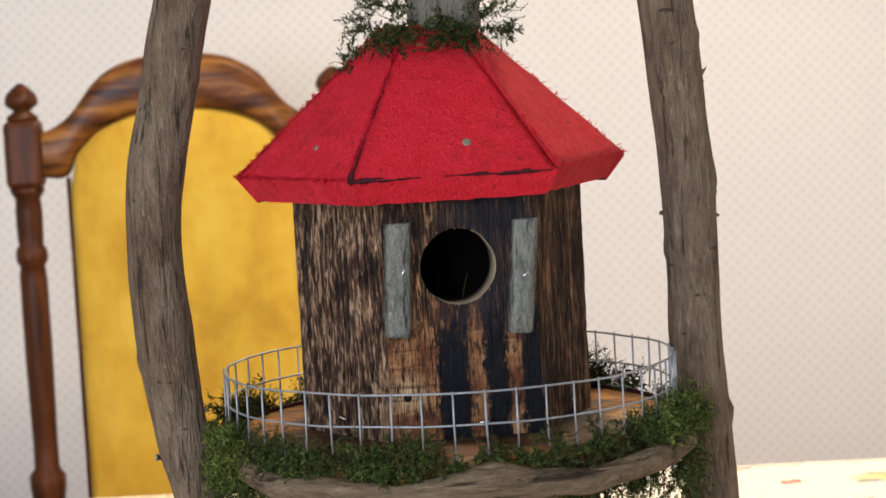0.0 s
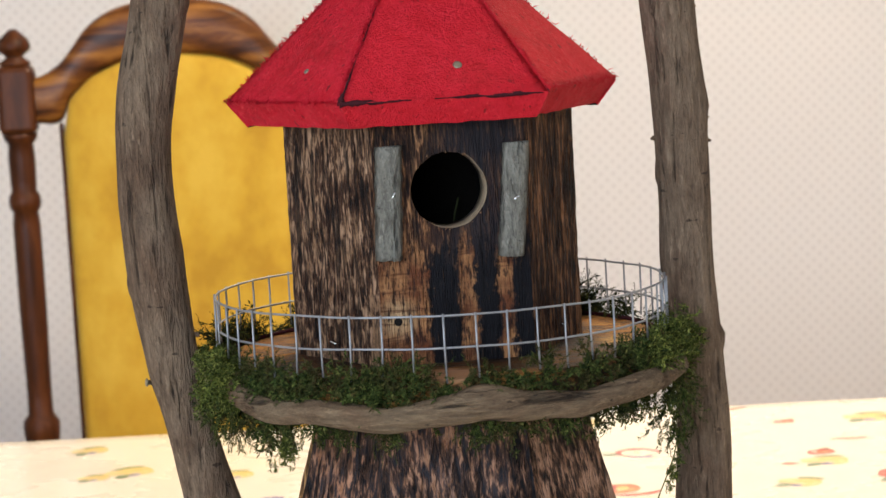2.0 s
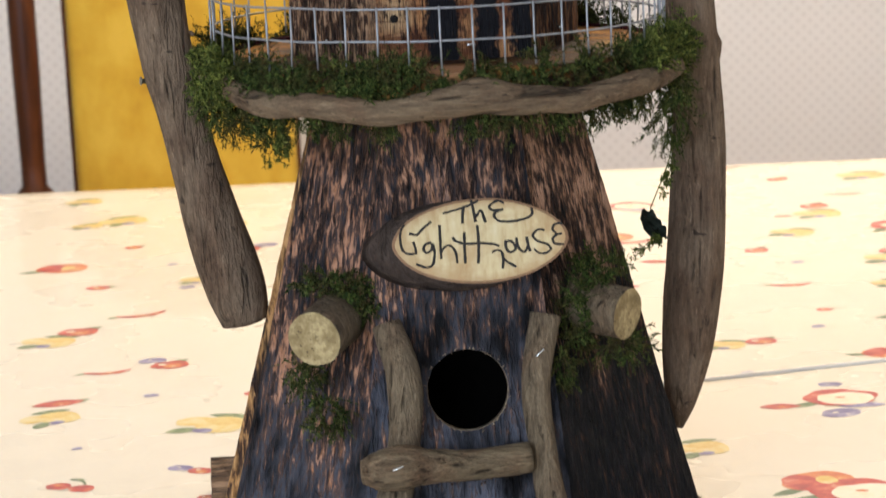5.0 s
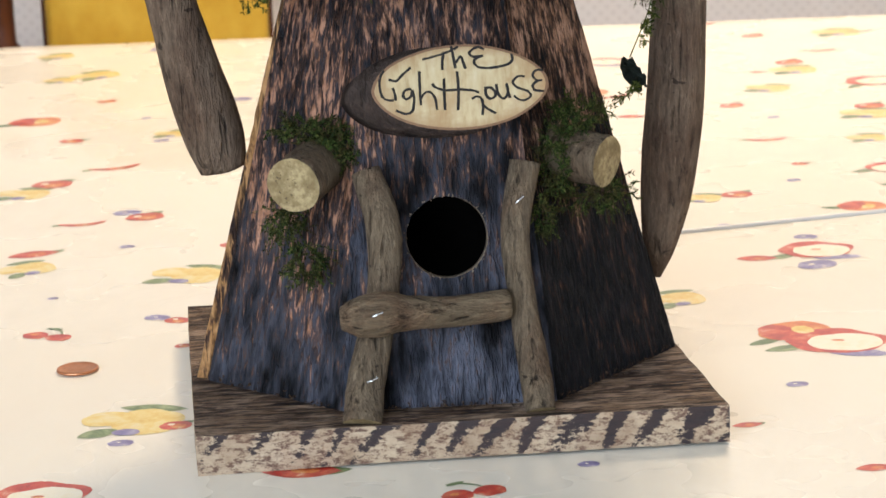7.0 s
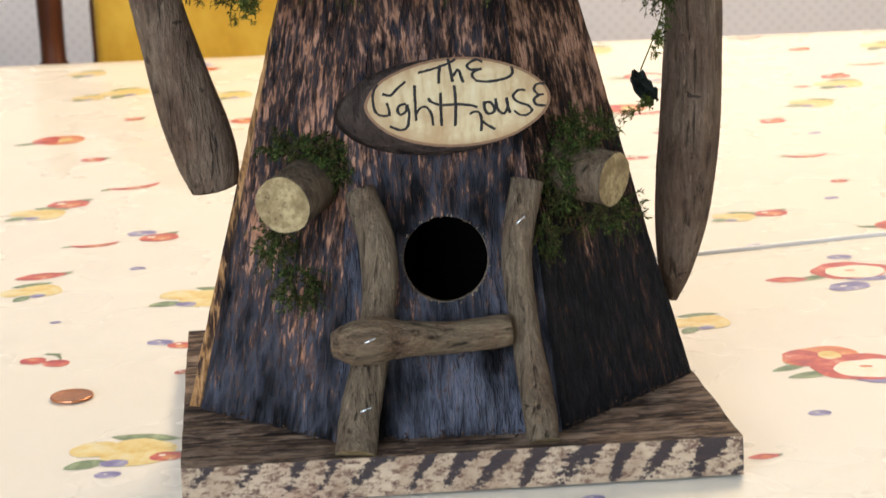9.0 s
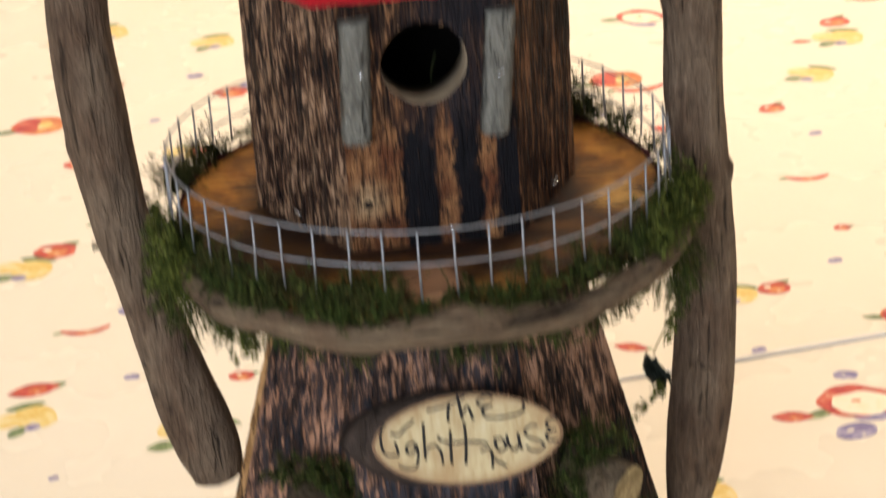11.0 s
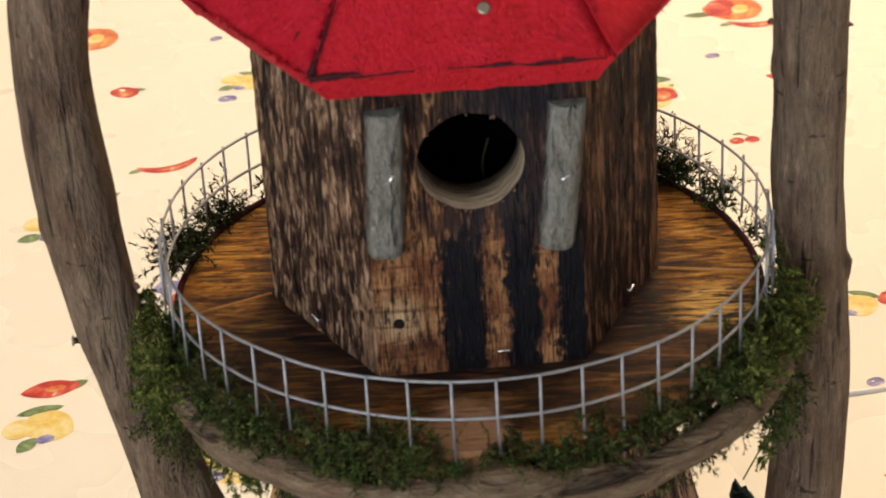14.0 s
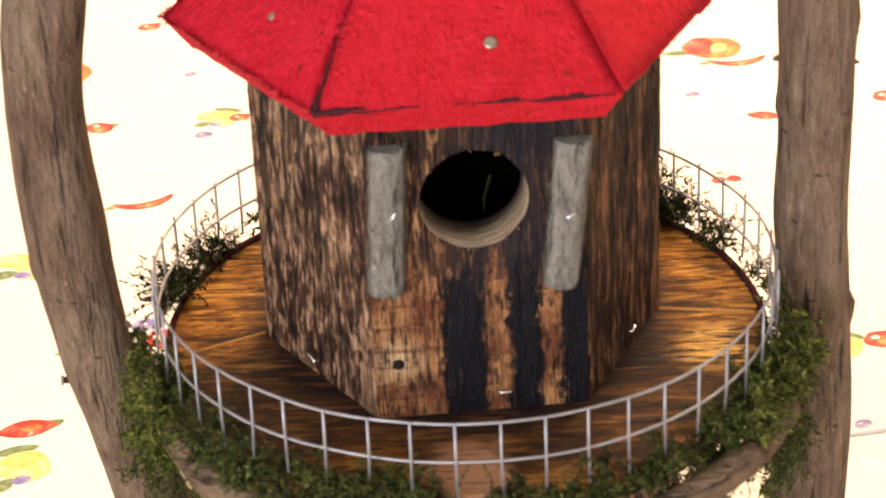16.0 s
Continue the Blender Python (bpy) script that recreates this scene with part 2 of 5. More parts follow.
M_RED = mat("red_painted_wood", 0.65, spec=0.05)
n = N(M_RED)
grain = n.noise(n.coords(), 130, 5, 0.7)
fine = n.noise(n.coords((1, 1, 0.35)), 700, 5, 0.75)
col = n.mix(n.ramp(grain, [(0.35, 0.0), (0.68, 1.0)]), (0.68, 0.009, 0.030), (0.84, 0.024, 0.058))
col = n.mix(n.ramp(fine, [(0.58, 0.0), (0.68, 0.75)]), col, (0.15, 0.006, 0.012))
col = n.mix(n.ramp(fine, [(0.33, 0.85), (0.43, 0.0)]), col, (0.95, 0.07, 0.09))
col = n.mix(n.ramp(n.noise(n.coords(), 34, 5, 0.75), [(0.56, 0.0), (0.70, 0.45)]), col, (0.30, 0.008, 0.014))
col = n.mix(n.ramp(n.noise(n.coords((1, 1, 0.7)), 260, 2, 0.5), [(0.69, 0.0), (0.74, 0.8)]), col, (0.035, 0.012, 0.014))
n.colour(n.mix(n.math("MULTIPLY", n.random(), 0.4), col, (0.82, 0.042, 0.03)))
n.rough(n.ramp(fine, [(0.3, 0.5), (0.7, 0.75)]))
n.bump(n.math("ADD", n.math("MULTIPLY", grain, 1.2), n.math("MULTIPLY", fine, 1.5)), 1.0, 0.0027)

M_SEAM = mat("dark_seam_grime", 0.9, spec=0.08)
n = N(M_SEAM)
n.colour(n.mix(n.noise(n.coords(), 500), (0.012, 0.005, 0.006), (0.07, 0.014, 0.018)))

M_WIRE = mat("galvanised_wire", 0.5, 0.6)
n = N(M_WIRE)
n.colour(n.mix(n.noise(n.coords(), 300), (0.36, 0.36, 0.37), (0.17, 0.17, 0.18)))

M_NAIL = mat("steel_nail", 0.4, 0.85)
n = N(M_NAIL)
n.colour(n.mix(n.noise(n.coords(), 900), (0.32, 0.29, 0.22), (0.18, 0.16, 0.12)))

M_DECK = mat("scorched_deck_board", 0.6, spec=0.1)
n = N(M_DECK)
g = n.noise(n.coords((0.13, 1, 1)), 480, 5, 0.75, 0.8)
b = n.noise(n.coords((0.4, 1, 1)), 60, 5, 0.7)
wood = n.ramp(g, [(0.38, (0.022, 0.008, 0.003)), (0.46, (0.17, 0.062, 0.011)), (0.54, (0.42, 0.175, 0.028)), (0.66, (0.66, 0.37, 0.09))])
char = n.mix(n.ramp(g, [(0.52, 0.0), (0.66, 1.0)]), (0.012, 0.007, 0.006), (0.15, 0.055, 0.022))


def near(x, y, size, soft):
    """One inside a round spot of the deck, nought outside it, with an uneven edge."""
    d = n.t.nodes.new("ShaderNodeVectorMath")
    d.operation = "DISTANCE"
    n.link(n.coords((1, 1, 0)), d.inputs[0])
    d.inputs[1].default_value = (x, y, 0)
    e = n.math("ADD", n.math("MULTIPLY", d.outputs["Value"], 10.0), n.math("MULTIPLY", n.math("SUBTRACT", b, 0.5), 0.35))
    return n.ramp(e, [(size * 10, 1.0), ((size + soft) * 10, 0.0)])


front = n.math("ADD", n.math("MULTIPLY", n.axis(1), 9.0), n.math("MULTIPLY", n.math("SUBTRACT", b, 0.5), 2.2))
burnt = n.ramp(n.math("ADD", n.math("MULTIPLY", front, 0.5), 0.5), [(0.06, 0.55), (0.16, 0.85), (0.36, 0.8), (0.50, 0.0)])
wood = n.mix(burnt, wood, char)
wood = n.mix(near(-0.002, 0.0, 0.058, 0.014), wood, char)
wood = n.mix(n.ramp(b, [(0.50, 0.0), (0.62, 0.85)]), wood, (0.020, 0.010, 0.007))
# glossy highlight at the deck's right, mixed into the wood colour
wood = n.mix(n.math("MULTIPLY", near(0.074, -0.022, 0.004, 0.012), n.ramp(g, [(0.45, 0.0), (0.55, 0.9)])), wood, (0.70, 0.40, 0.11))
n.colour(n.mix(n.math("MULTIPLY", near(-0.002, -0.085, 0.009, 0.006), n.ramp(g, [(0.34, 0.2), (0.48, 0.85)])), wood, (0.42, 0.22, 0.12)))
n.rough(n.ramp(g, [(0.35, 0.4), (0.65, 0.65)]))
n.bump(g, 0.8, 0.0014)

M_PLATE_EDGE = mat("sawn_plate_edge", 0.75)
n = N(M_PLATE_EDGE)
w = n.t.nodes.new("ShaderNodeTexWave")
w.wave_type, w.bands_direction = "BANDS", "X"
w.inputs["Scale"].default_value = 24
w.inputs["Distortion"].default_value = 4.5
w.inputs["Detail"].default_value = 3
w.inputs["Detail Scale"].default_value = 1.2
vr = n.t.nodes.new("ShaderNodeVectorRotate")
vr.rotation_type = "Y_AXIS"
vr.inputs["Angle"].default_value = radians(-34)
n.link(n.coords((1, 0.7, 1)), vr.inputs["Vector"])
n.link(vr.outputs[0], w.inputs["Vector"])
g = n.noise(n.coords((0.3, 1, 1)), 700, 4)
pit = n.noise(n.coords((0.5, 0.5, 1)), 520, 4, 0.75)
patch = n.noise(n.coords(), 40, 3, 0.6)
pale = n.mix(n.ramp(pit, [(0.46, 0.0), (0.60, 0.92)]), n.mix(g, (0.54, 0.42, 0.28), (0.36, 0.24, 0.14)), (0.085, 0.034, 0.020))
pale = n.mix(n.ramp(patch, [(0.45, 0.0), (0.65, 0.6)]), pale, (0.17, 0.085, 0.04))
h = n.math("ADD", n.math("MULTIPLY", n.axis(2), 36.0), n.math("MULTIPLY", n.axis(0), 2.2))
tooth = n.math("ADD", n.math("ADD", n.math("MULTIPLY", w.outputs[1], 0.8), n.math("MULTIPLY", h, 0.72)), n.math("ADD", n.math("MULTIPLY", n.math("SUBTRACT", pit, 0.5), 1.7), n.math("MULTIPLY", n.math("SUBTRACT", patch, 0.5), 1.0)))
n.colour(n.mix(n.ramp(tooth, [(0.79, 0.0), (0.92, 1.0)]), pale, n.mix(g, (0.010, 0.008, 0.010), (0.05, 0.026, 0.02))))
n.bump(n.math("ADD", g, pit), 0.7, 0.001)

M_SIGN = mat("pale_sign_wood", 0.6)
n = N(M_SIGN)
g = n.noise(n.coords((1, 1, 0.25)), 260, 4)
st = n.noise(n.coords((0.6, 1, 1)), 70, 4, 0.65)
face = n.ramp(g, [(0.3, (0.34, 0.22, 0.09)), (0.5, (0.47, 0.355, 0.18)), (0.75, (0.53, 0.43, 0.25))])
ax, az = n.math("MULTIPLY", n.axis(0), 28.5), n.math("MULTIPLY", n.axis(2), 59.0)
rad_ = n.math("ADD", n.math("ADD", n.math("MULTIPLY", ax, ax), n.math("MULTIPLY", az, az)), n.math("MULTIPLY", n.math("SUBTRACT", st, 0.5), 0.5))
face = n.mix(n.ramp(rad_, [(0.55, 0.0), (0.98, 0.75)]), face, (0.27, 0.145, 0.05))
n.colour(n.mix(n.ramp(st, [(0.50, 0.0), (0.64, 0.6)]), face, (0.33, 0.19, 0.07)))
n.bump(g, 0.3, 0.0004)
M_SIGN_RIM = mat("brown_inner_bark", 0.7)
n = N(M_SIGN_RIM)
n.colour(n.mix(n.noise(n.coords(), 400), (0.10, 0.045, 0.02), (0.24, 0.125, 0.05)))
M_SIGN_BARK = bark("dark_sign_bark", (0.014, 0.009, 0.007), (0.07, 0.048, 0.036), (0.018, 0.012, 0.010), (1, 1, 0.5), 160)
M_INK = mat("black_ink", 0.9, spec=0.04)
n = N(M_INK)
n.colour(n.mix(n.noise(n.coords(), 700), (0.012, 0.011, 0.012), (0.05, 0.045, 0.04)))

M_MOSS = mat("dark_green_moss", 0.9, spec=0.1)
n = N(M_MOSS)
n.colour(n.mix(n.ramp(n.noise(n.coords(), 130, 3), [(0.42, 0.0), (0.62, 1.0)]), n.ramp(n.island(), [(0.0, (0.0084, 0.0159, 0.0044)), (0.5, (0.0279, 0.0451, 0.0099)), (0.8, (0.0642, 0.0849, 0.0177)), (1.0, (0.1396, 0.1459, 0.0376))]), n.ramp(n.island(), [(0.0, (0.0167, 0.0186, 0.0066)), (0.6, (0.0488, 0.0451, 0.0133)), (1.0, (0.0698, 0.0398, 0.0166))])))
M_MOSS_OLIVE = mat("olive_moss", 0.85, spec=0.15)
n = N(M_MOSS_OLIVE)
n.colour(n.ramp(n.island(), [(0.0, (0.013, 0.0212, 0.0055)), (0.5, (0.0572, 0.0729, 0.0122)), (0.8, (0.1301, 0.1432, 0.0243)), (1.0, (0.182, 0.1856, 0.0464))]))
M_MOSS_DARK = mat("withered_dark_moss", 0.9, spec=0.1)
n = N(M_MOSS_DARK)
n.colour(n.ramp(n.island(), [(0.0, (0.0086, 0.0106, 0.0044)), (0.6, (0.0257, 0.0292, 0.0088)), (0.9, (0.0571, 0.0663, 0.0155)), (1.0, (0.1071, 0.1061, 0.0276))]))
M_CRUMB = mat("charred_crumbs", 0.9, spec=0.1)
n = N(M_CRUMB)
n.colour(n.ramp(n.island(), [(0.0, (0.012, 0.008, 0.006)), (0.7, (0.05, 0.028, 0.016)), (1.0, (0.20, 0.12, 0.065))]))
M_LEAF = mat("dried_dark_leaf", 0.75)
n = N(M_LEAF)
n.colour(n.mix(n.noise(n.coords(), 300), (0.006, 0.009, 0.006), (0.022, 0.03, 0.017)))

M_CLOTH = mat("cream_vinyl_tablecloth", 0.3, spec=0.5, coat=0.25)
n = N(M_CLOTH)
n.colour(n.mix(n.noise(n.coords(), 7, 4), (0.77, 0.69, 0.55), (0.81, 0.735, 0.60)))
n.rough(n.ramp(n.noise(n.coords(), 9, 3), [(0.3, 0.2), (0.7, 0.36)]))
n.bump(n.math("ADD", n.noise(n.coords((1, 0.35, 1)), 11, 3), n.math("MULTIPLY", n.noise(n.coords((1, 0.5, 1)), 34, 3, 0.5, 1.5), 0.16)), 0.4, 0.006)


def ink(name, a, b, c):
    """Printed watercolour ink under the cloth's shiny face: dense, middle and thin wash."""
    m = mat(name, 0.3, spec=0.5, coat=0.25)
    k = N(m)
    wash = k.noise(k.coords(), 150, 5, 0.7, 0.6)
    broad = k.noise(k.coords(), 60, 2)
    f = k.math("ADD", k.math("MULTIPLY", wash, 0.6), k.math("MULTIPLY", broad, 0.4))
    k.colour(k.ramp(f, [(0.38, a), (0.49, b), (0.59, c), (0.70, (0.78, 0.66, 0.48))]))
    return m


I_RED = ink("red_print", (0.33, 0.010, 0.008), (0.50, 0.034, 0.018), (0.62, 0.12, 0.055))
I_ORANGE = ink("orange_print", (0.52, 0.075, 0.018), (0.64, 0.18, 0.036), (0.72, 0.34, 0.10))
I_YELLOW = ink("yellow_print", (0.68, 0.43, 0.08), (0.74, 0.55, 0.17), (0.77, 0.63, 0.30))
I_WHITE = ink("pale_flesh_print", (0.82, 0.74, 0.55), (0.84, 0.77, 0.6), (0.82, 0.72, 0.5))
I_GREEN = ink("leaf_green_print", (0.065, 0.11, 0.038), (0.14, 0.20, 0.07), (0.30, 0.35, 0.16))
I_PLUM = ink("violet_print", (0.13, 0.105, 0.25), (0.21, 0.18, 0.35), (0.38, 0.34, 0.46))

M_COPPER = mat("worn_copper", 0.35, 1.0)
n = N(M_COPPER)
n.colour(n.mix(n.noise(n.coords(), 420, 4), (0.72, 0.33, 0.17), (0.42, 0.18, 0.09)))
n.bump(n.noise(n.coords(), 600, 3), 0.5, 0.0003)

M_OAK = mat("dark_varnished_wood", 0.42, spec=0.2)
n = N(M_OAK)
g = n.noise(n.coords((1, 1, 0.15)), 60, 5, 0.6, 0.6)
n.colour(n.ramp(g, [(0.3, (0.026, 0.007, 0.002)), (0.55, (0.075, 0.021, 0.005)), (0.8, (0.14, 0.045, 0.011))]))
n.bump(g, 0.15, 0.001)
M_OAK_CREST = mat("dark_varnished_crest", 0.33, spec=0.2)
n = N(M_OAK_CREST)
g = n.noise(n.coords((0.15, 1, 1)), 60, 5, 0.6, 0.6)
n.colour(n.ramp(g, [(0.36, (0.030, 0.008, 0.002)), (0.5, (0.12, 0.038, 0.006)), (0.66, (0.27, 0.11, 0.020))]))

M_GOLD = mat("gold_velvet", 0.75, spec=0.25)
n = N(M_GOLD)
n.b.inputs["Sheen Weight"].default_value = 0.3
blot = n.noise(n.coords((1, 1, 0.7)), 14, 4, 0.6)
n.colour(n.mix(n.ramp(n.noise(n.coords(), 500, 2), [(0.3, 0.0), (0.7, 0.25)]), n.ramp(blot, [(0.34, (0.43, 0.23, 0.010)), (0.48, (0.55, 0.325, 0.020)), (0.66, (0.65, 0.42, 0.045))]), (0.5, 0.3, 0.04)))
n.bump(n.noise(n.coords(), 900, 2), 0.3, 0.001)

M_WALL = mat("dotted_wallpaper", 0.8, spec=0.2)
n = N(M_WALL)
v = n.coords((72, 0.01, 72))
vr = n.t.nodes.new("ShaderNodeVectorRotate")
vr.rotation_type = "Y_AXIS"
vr.inputs["Angle"].default_value = radians(45)
n.link(v, vr.inputs["Vector"])
vo = n.t.nodes.new("ShaderNodeTexVoronoi")
vo.inputs["Scale"].default_value = 1.0
vo.inputs["Randomness"].default_value = 0.0
n.link(vr.outputs[0], vo.inputs["Vector"])
dots = n.ramp(vo.outputs[0], [(0.2, 1.0), (0.34, 0.0)])
base = n.mix(n.noise(n.coords(), 2.5, 3), (0.72, 0.695, 0.685), (0.76, 0.735, 0.72))
n.colour(n.mix(n.math("MULTIPLY", dots, 0.4), base, (0.56, 0.53, 0.52)))

M_PLASTER = mat("room_plaster", 0.9)
n = N(M_PLASTER)
n.colour(n.mix(n.noise(n.coords(), 3, 4), (0.68, 0.64, 0.58), (0.74, 0.70, 0.64)))
M_CEIL = mat("white_ceiling", 0.9)
n = N(M_CEIL)
n.colour(n.mix(n.noise(n.coords(), 5, 4), (0.76, 0.75, 0.72), (0.82, 0.81, 0.79)))
M_FLOOR = mat("brown_floor_boards", 0.45)
n = N(M_FLOOR)
n.colour(n.mix(n.noise(n.coords((1, 12, 1)), 3, 4), (0.16, 0.09, 0.05), (0.28, 0.17, 0.09)))
M_FRAME = mat("white_window_paint", 0.45)
n = N(M_FRAME)
n.colour(n.mix(n.noise(n.coords(), 12, 3), (0.76, 0.76, 0.74), (0.82, 0.82, 0.8)))
M_SHADE = mat("milk_glass_shade", 0.35)
n = N(M_SHADE)
n.colour(n.mix(n.noise(n.coords(), 6, 2), (0.82, 0.8, 0.74), (0.86, 0.84, 0.8)))
n.b.inputs["Emission Color"].default_value = (1.0, 0.85, 0.62, 1)
n.b.inputs["Emission Strength"].default_value = 3.0


# ---- mesh helpers ----
def part(name, bm, material, parent=None, label="", smooth=False):
    me = bpy.data.meshes.new(name)
    bm.normal_update()
    if smooth:
        for f in bm.faces:
            f.smooth = True
    bm.to_mesh(me)
    bm.free()
    for k in material if isinstance(material, (list, tuple)) else [material]:
        me.materials.append(k)
    ob = new(name, me)
    ob.parent = parent
    return tagged(ob, label)


def share(name, me, parent, m, label=""):
    ob = new(name, me)
    ob.parent = parent
    ob.matrix_basis = m
    return tagged(ob, label)


def thing(name, label, category, at=(0, 0, 0), group=""):
    e = new(name)
    e.empty_display_size = 0.02
    e.location = at
    return tagged(e, label, category, group)


def box(bm, x0, x1, y0, y1, z0, z1, bevel=0.0, mi=0):
    r = bmesh.ops.create_cube(bm, size=1, matrix=Matrix.Translation(((x0 + x1) / 2, (y0 + y1) / 2, (z0 + z1) / 2)) @ Matrix.Diagonal((x1 - x0, y1 - y0, z1 - z0, 1)))
    fs = {f for v in r["verts"] for f in v.link_faces}
    for f in fs:
        f.material_index = mi
    if bevel:
        bmesh.ops.bevel(bm, geom=list({e for f in fs for e in f.edges}), offset=bevel, segments=2, affect="EDGES", profile=0.5)
    return bm


def spline(points, count):
    """Catmull-Rom through points of any dimension."""
    p = [Vector(points[0]) * 2 - Vector(points[1])] + [Vector(q) for q in points] + [Vector(points[-1]) * 2 - Vector(points[-2])]
    out = []
    for i in range(count):
        u = i / (count - 1) * (len(points) - 1)
        k = min(int(u), len(points) - 2)
        f = u - k
        a, b, c, d = p[k:k + 4]
        out.append(0.5 * (2 * b + (c - a) * f + (2 * a - 5 * b + 4 * c - d) * f * f + (3 * b - a - 3 * c + d) * f ** 3))
    return out


def limb(points, radii, rings=40, sides=18, rough=0.08, seed=0, bumps=(), cap=1, bm=None):
    """An uneven round branch along points; bumps: (share of the length, angle, height); cap: material index of its cut ends."""
    bm = bm or bmesh.new()
    path = spline(points, rings)
    rad = [v[0] for v in spline([(r, 0) for r in radii], rings)] if len(radii) > 1 else [radii[0]] * rings
    loops = []
    for i, c in enumerate(path):
        d = (path[min(i + 1, rings - 1)] - path[max(i - 1, 0)]).normalized()
        ref = Vector((0, 1, 0)) if abs(d.y) < 0.8 else Vector((0, 0, 1))
        u = d.cross(ref).normalized()
        w = d.cross(u).normalized()
        loop = []
        for k in range(sides):
            a = 2 * math.pi * k / sides
            o = u * math.cos(a) + w * math.sin(a)
            r = rad[i]
            q = Vector((math.cos(a) * 1.3, math.sin(a) * 1.3, i * 6.0 / rings + seed * 7.1))
            r *= 1 + rough * noise.noise(q) * 1.2 + rough * 0.7 * noise.noise(q * 3.1)
            for s, ba, h in bumps:
                da = (a - ba + math.pi) % (2 * math.pi) - math.pi
                r += h * math.exp(-((i / rings - s) * rings / 0.9) ** 2 - (da / 0.3) ** 2)
            loop.append(bm.verts.new(c + o * r))
        loops.append(loop)
    for a, b in zip(loops, loops[1:]):
        for k in range(sides):
            f = bm.faces.new((a[k], a[(k + 1) % sides], b[(k + 1) % sides], b[k]))
            f.smooth = True
    for loop, sign in ((loops[0], 1), (loops[-1], -1)):
        mid = sum((v.co for v in loop), Vector()) / sides
        inner = [bm.verts.new(mid + (v.co - mid) * 0.9) for v in loop]
        for k in range(sides):
            f = bm.faces.new((loop[k], inner[k], inner[(k + 1) % sides], loop[(k + 1) % sides]))
            f.material_index = cap
        f = bm.faces.new(inner if sign < 0 else inner[::-1])
        f.material_index = cap
    bmesh.ops.recalc_face_normals(bm, faces=bm.faces)
    return bm


def tube(path, r, sides=6, closed=False, bm=None):
    bm = bm or bmesh.new()
    loops = []
    n_ = len(path)
    for i, c in enumerate(path):
        c = Vector(c)
        a, b = (path[(i - 1) % n_], path[(i + 1) % n_]) if closed else (path[max(i - 1, 0)], path[min(i + 1, n_ - 1)])
        d = (Vector(b) - Vector(a)).normalized()
        ref = Vector((0, 0, 1)) if abs(d.z) < 0.8 else Vector((0, 1, 0))
        u = d.cross(ref).normalized()
        w = d.cross(u)
        loops.append([bm.verts.new(c + (u * math.cos(2 * math.pi * k / sides) + w * math.sin(2 * math.pi * k / sides)) * r) for k in range(sides)])
    for i in range(n_ if closed else n_ - 1):
        a, b = loops[i], loops[(i + 1) % n_]
        for k in range(sides):
            f = bm.faces.new((a[k], a[(k + 1) % sides], b[(k + 1) % sides], b[k]))
            f.smooth = True
    if not closed:
        bm.faces.new(loops[0][::-1])
        bm.faces.new(loops[-1])
    return bm


def lathe(profile, sides=24, bm=None, at=(0, 0)):
    """A turned shape: profile of (radius, z)."""
    bm = bm or bmesh.new()
    loops = [[bm.verts.new((at[0] + r * math.cos(2 * math.pi * k / sides), at[1] + r * math.sin(2 * math.pi * k / sides), z)) for k in range(sides)] for r, z in profile]
    for a, b in zip(loops, loops[1:]):
        for k in range(sides):
            f = bm.faces.new((a[k], a[(k + 1) % sides], b[(k + 1) % sides], b[k]))
            f.smooth = True
    bm.faces.new(loops[0][::-1])
    bm.faces.new(loops[-1])
    return bm


def slab(outline, thick, bm=None, m=Matrix(), mi=0, side=None, wobble=0.0):
    """A plate: outline in x, z; front at y = 0, back at y = thick."""
    bm = bm or bmesh.new()
    f_ = [bm.verts.new(m @ Vector((x, 0, z))) for x, z in outline]
    b_ = [bm.verts.new(m @ Vector((x, thick, z))) for x, z in outline]
    a = bm.faces.new(f_)
    b = bm.faces.new(b_[::-1])
    a.material_index = b.material_index = mi
    k = len(outline)
    for i in range(k):
        f = bm.faces.new((f_[i], b_[i], b_[(i + 1) % k], f_[(i + 1) % k]))
        f.material_index = mi if side is None else side
    bmesh.ops.recalc_face_normals(bm, faces=bm.faces)
    return bm


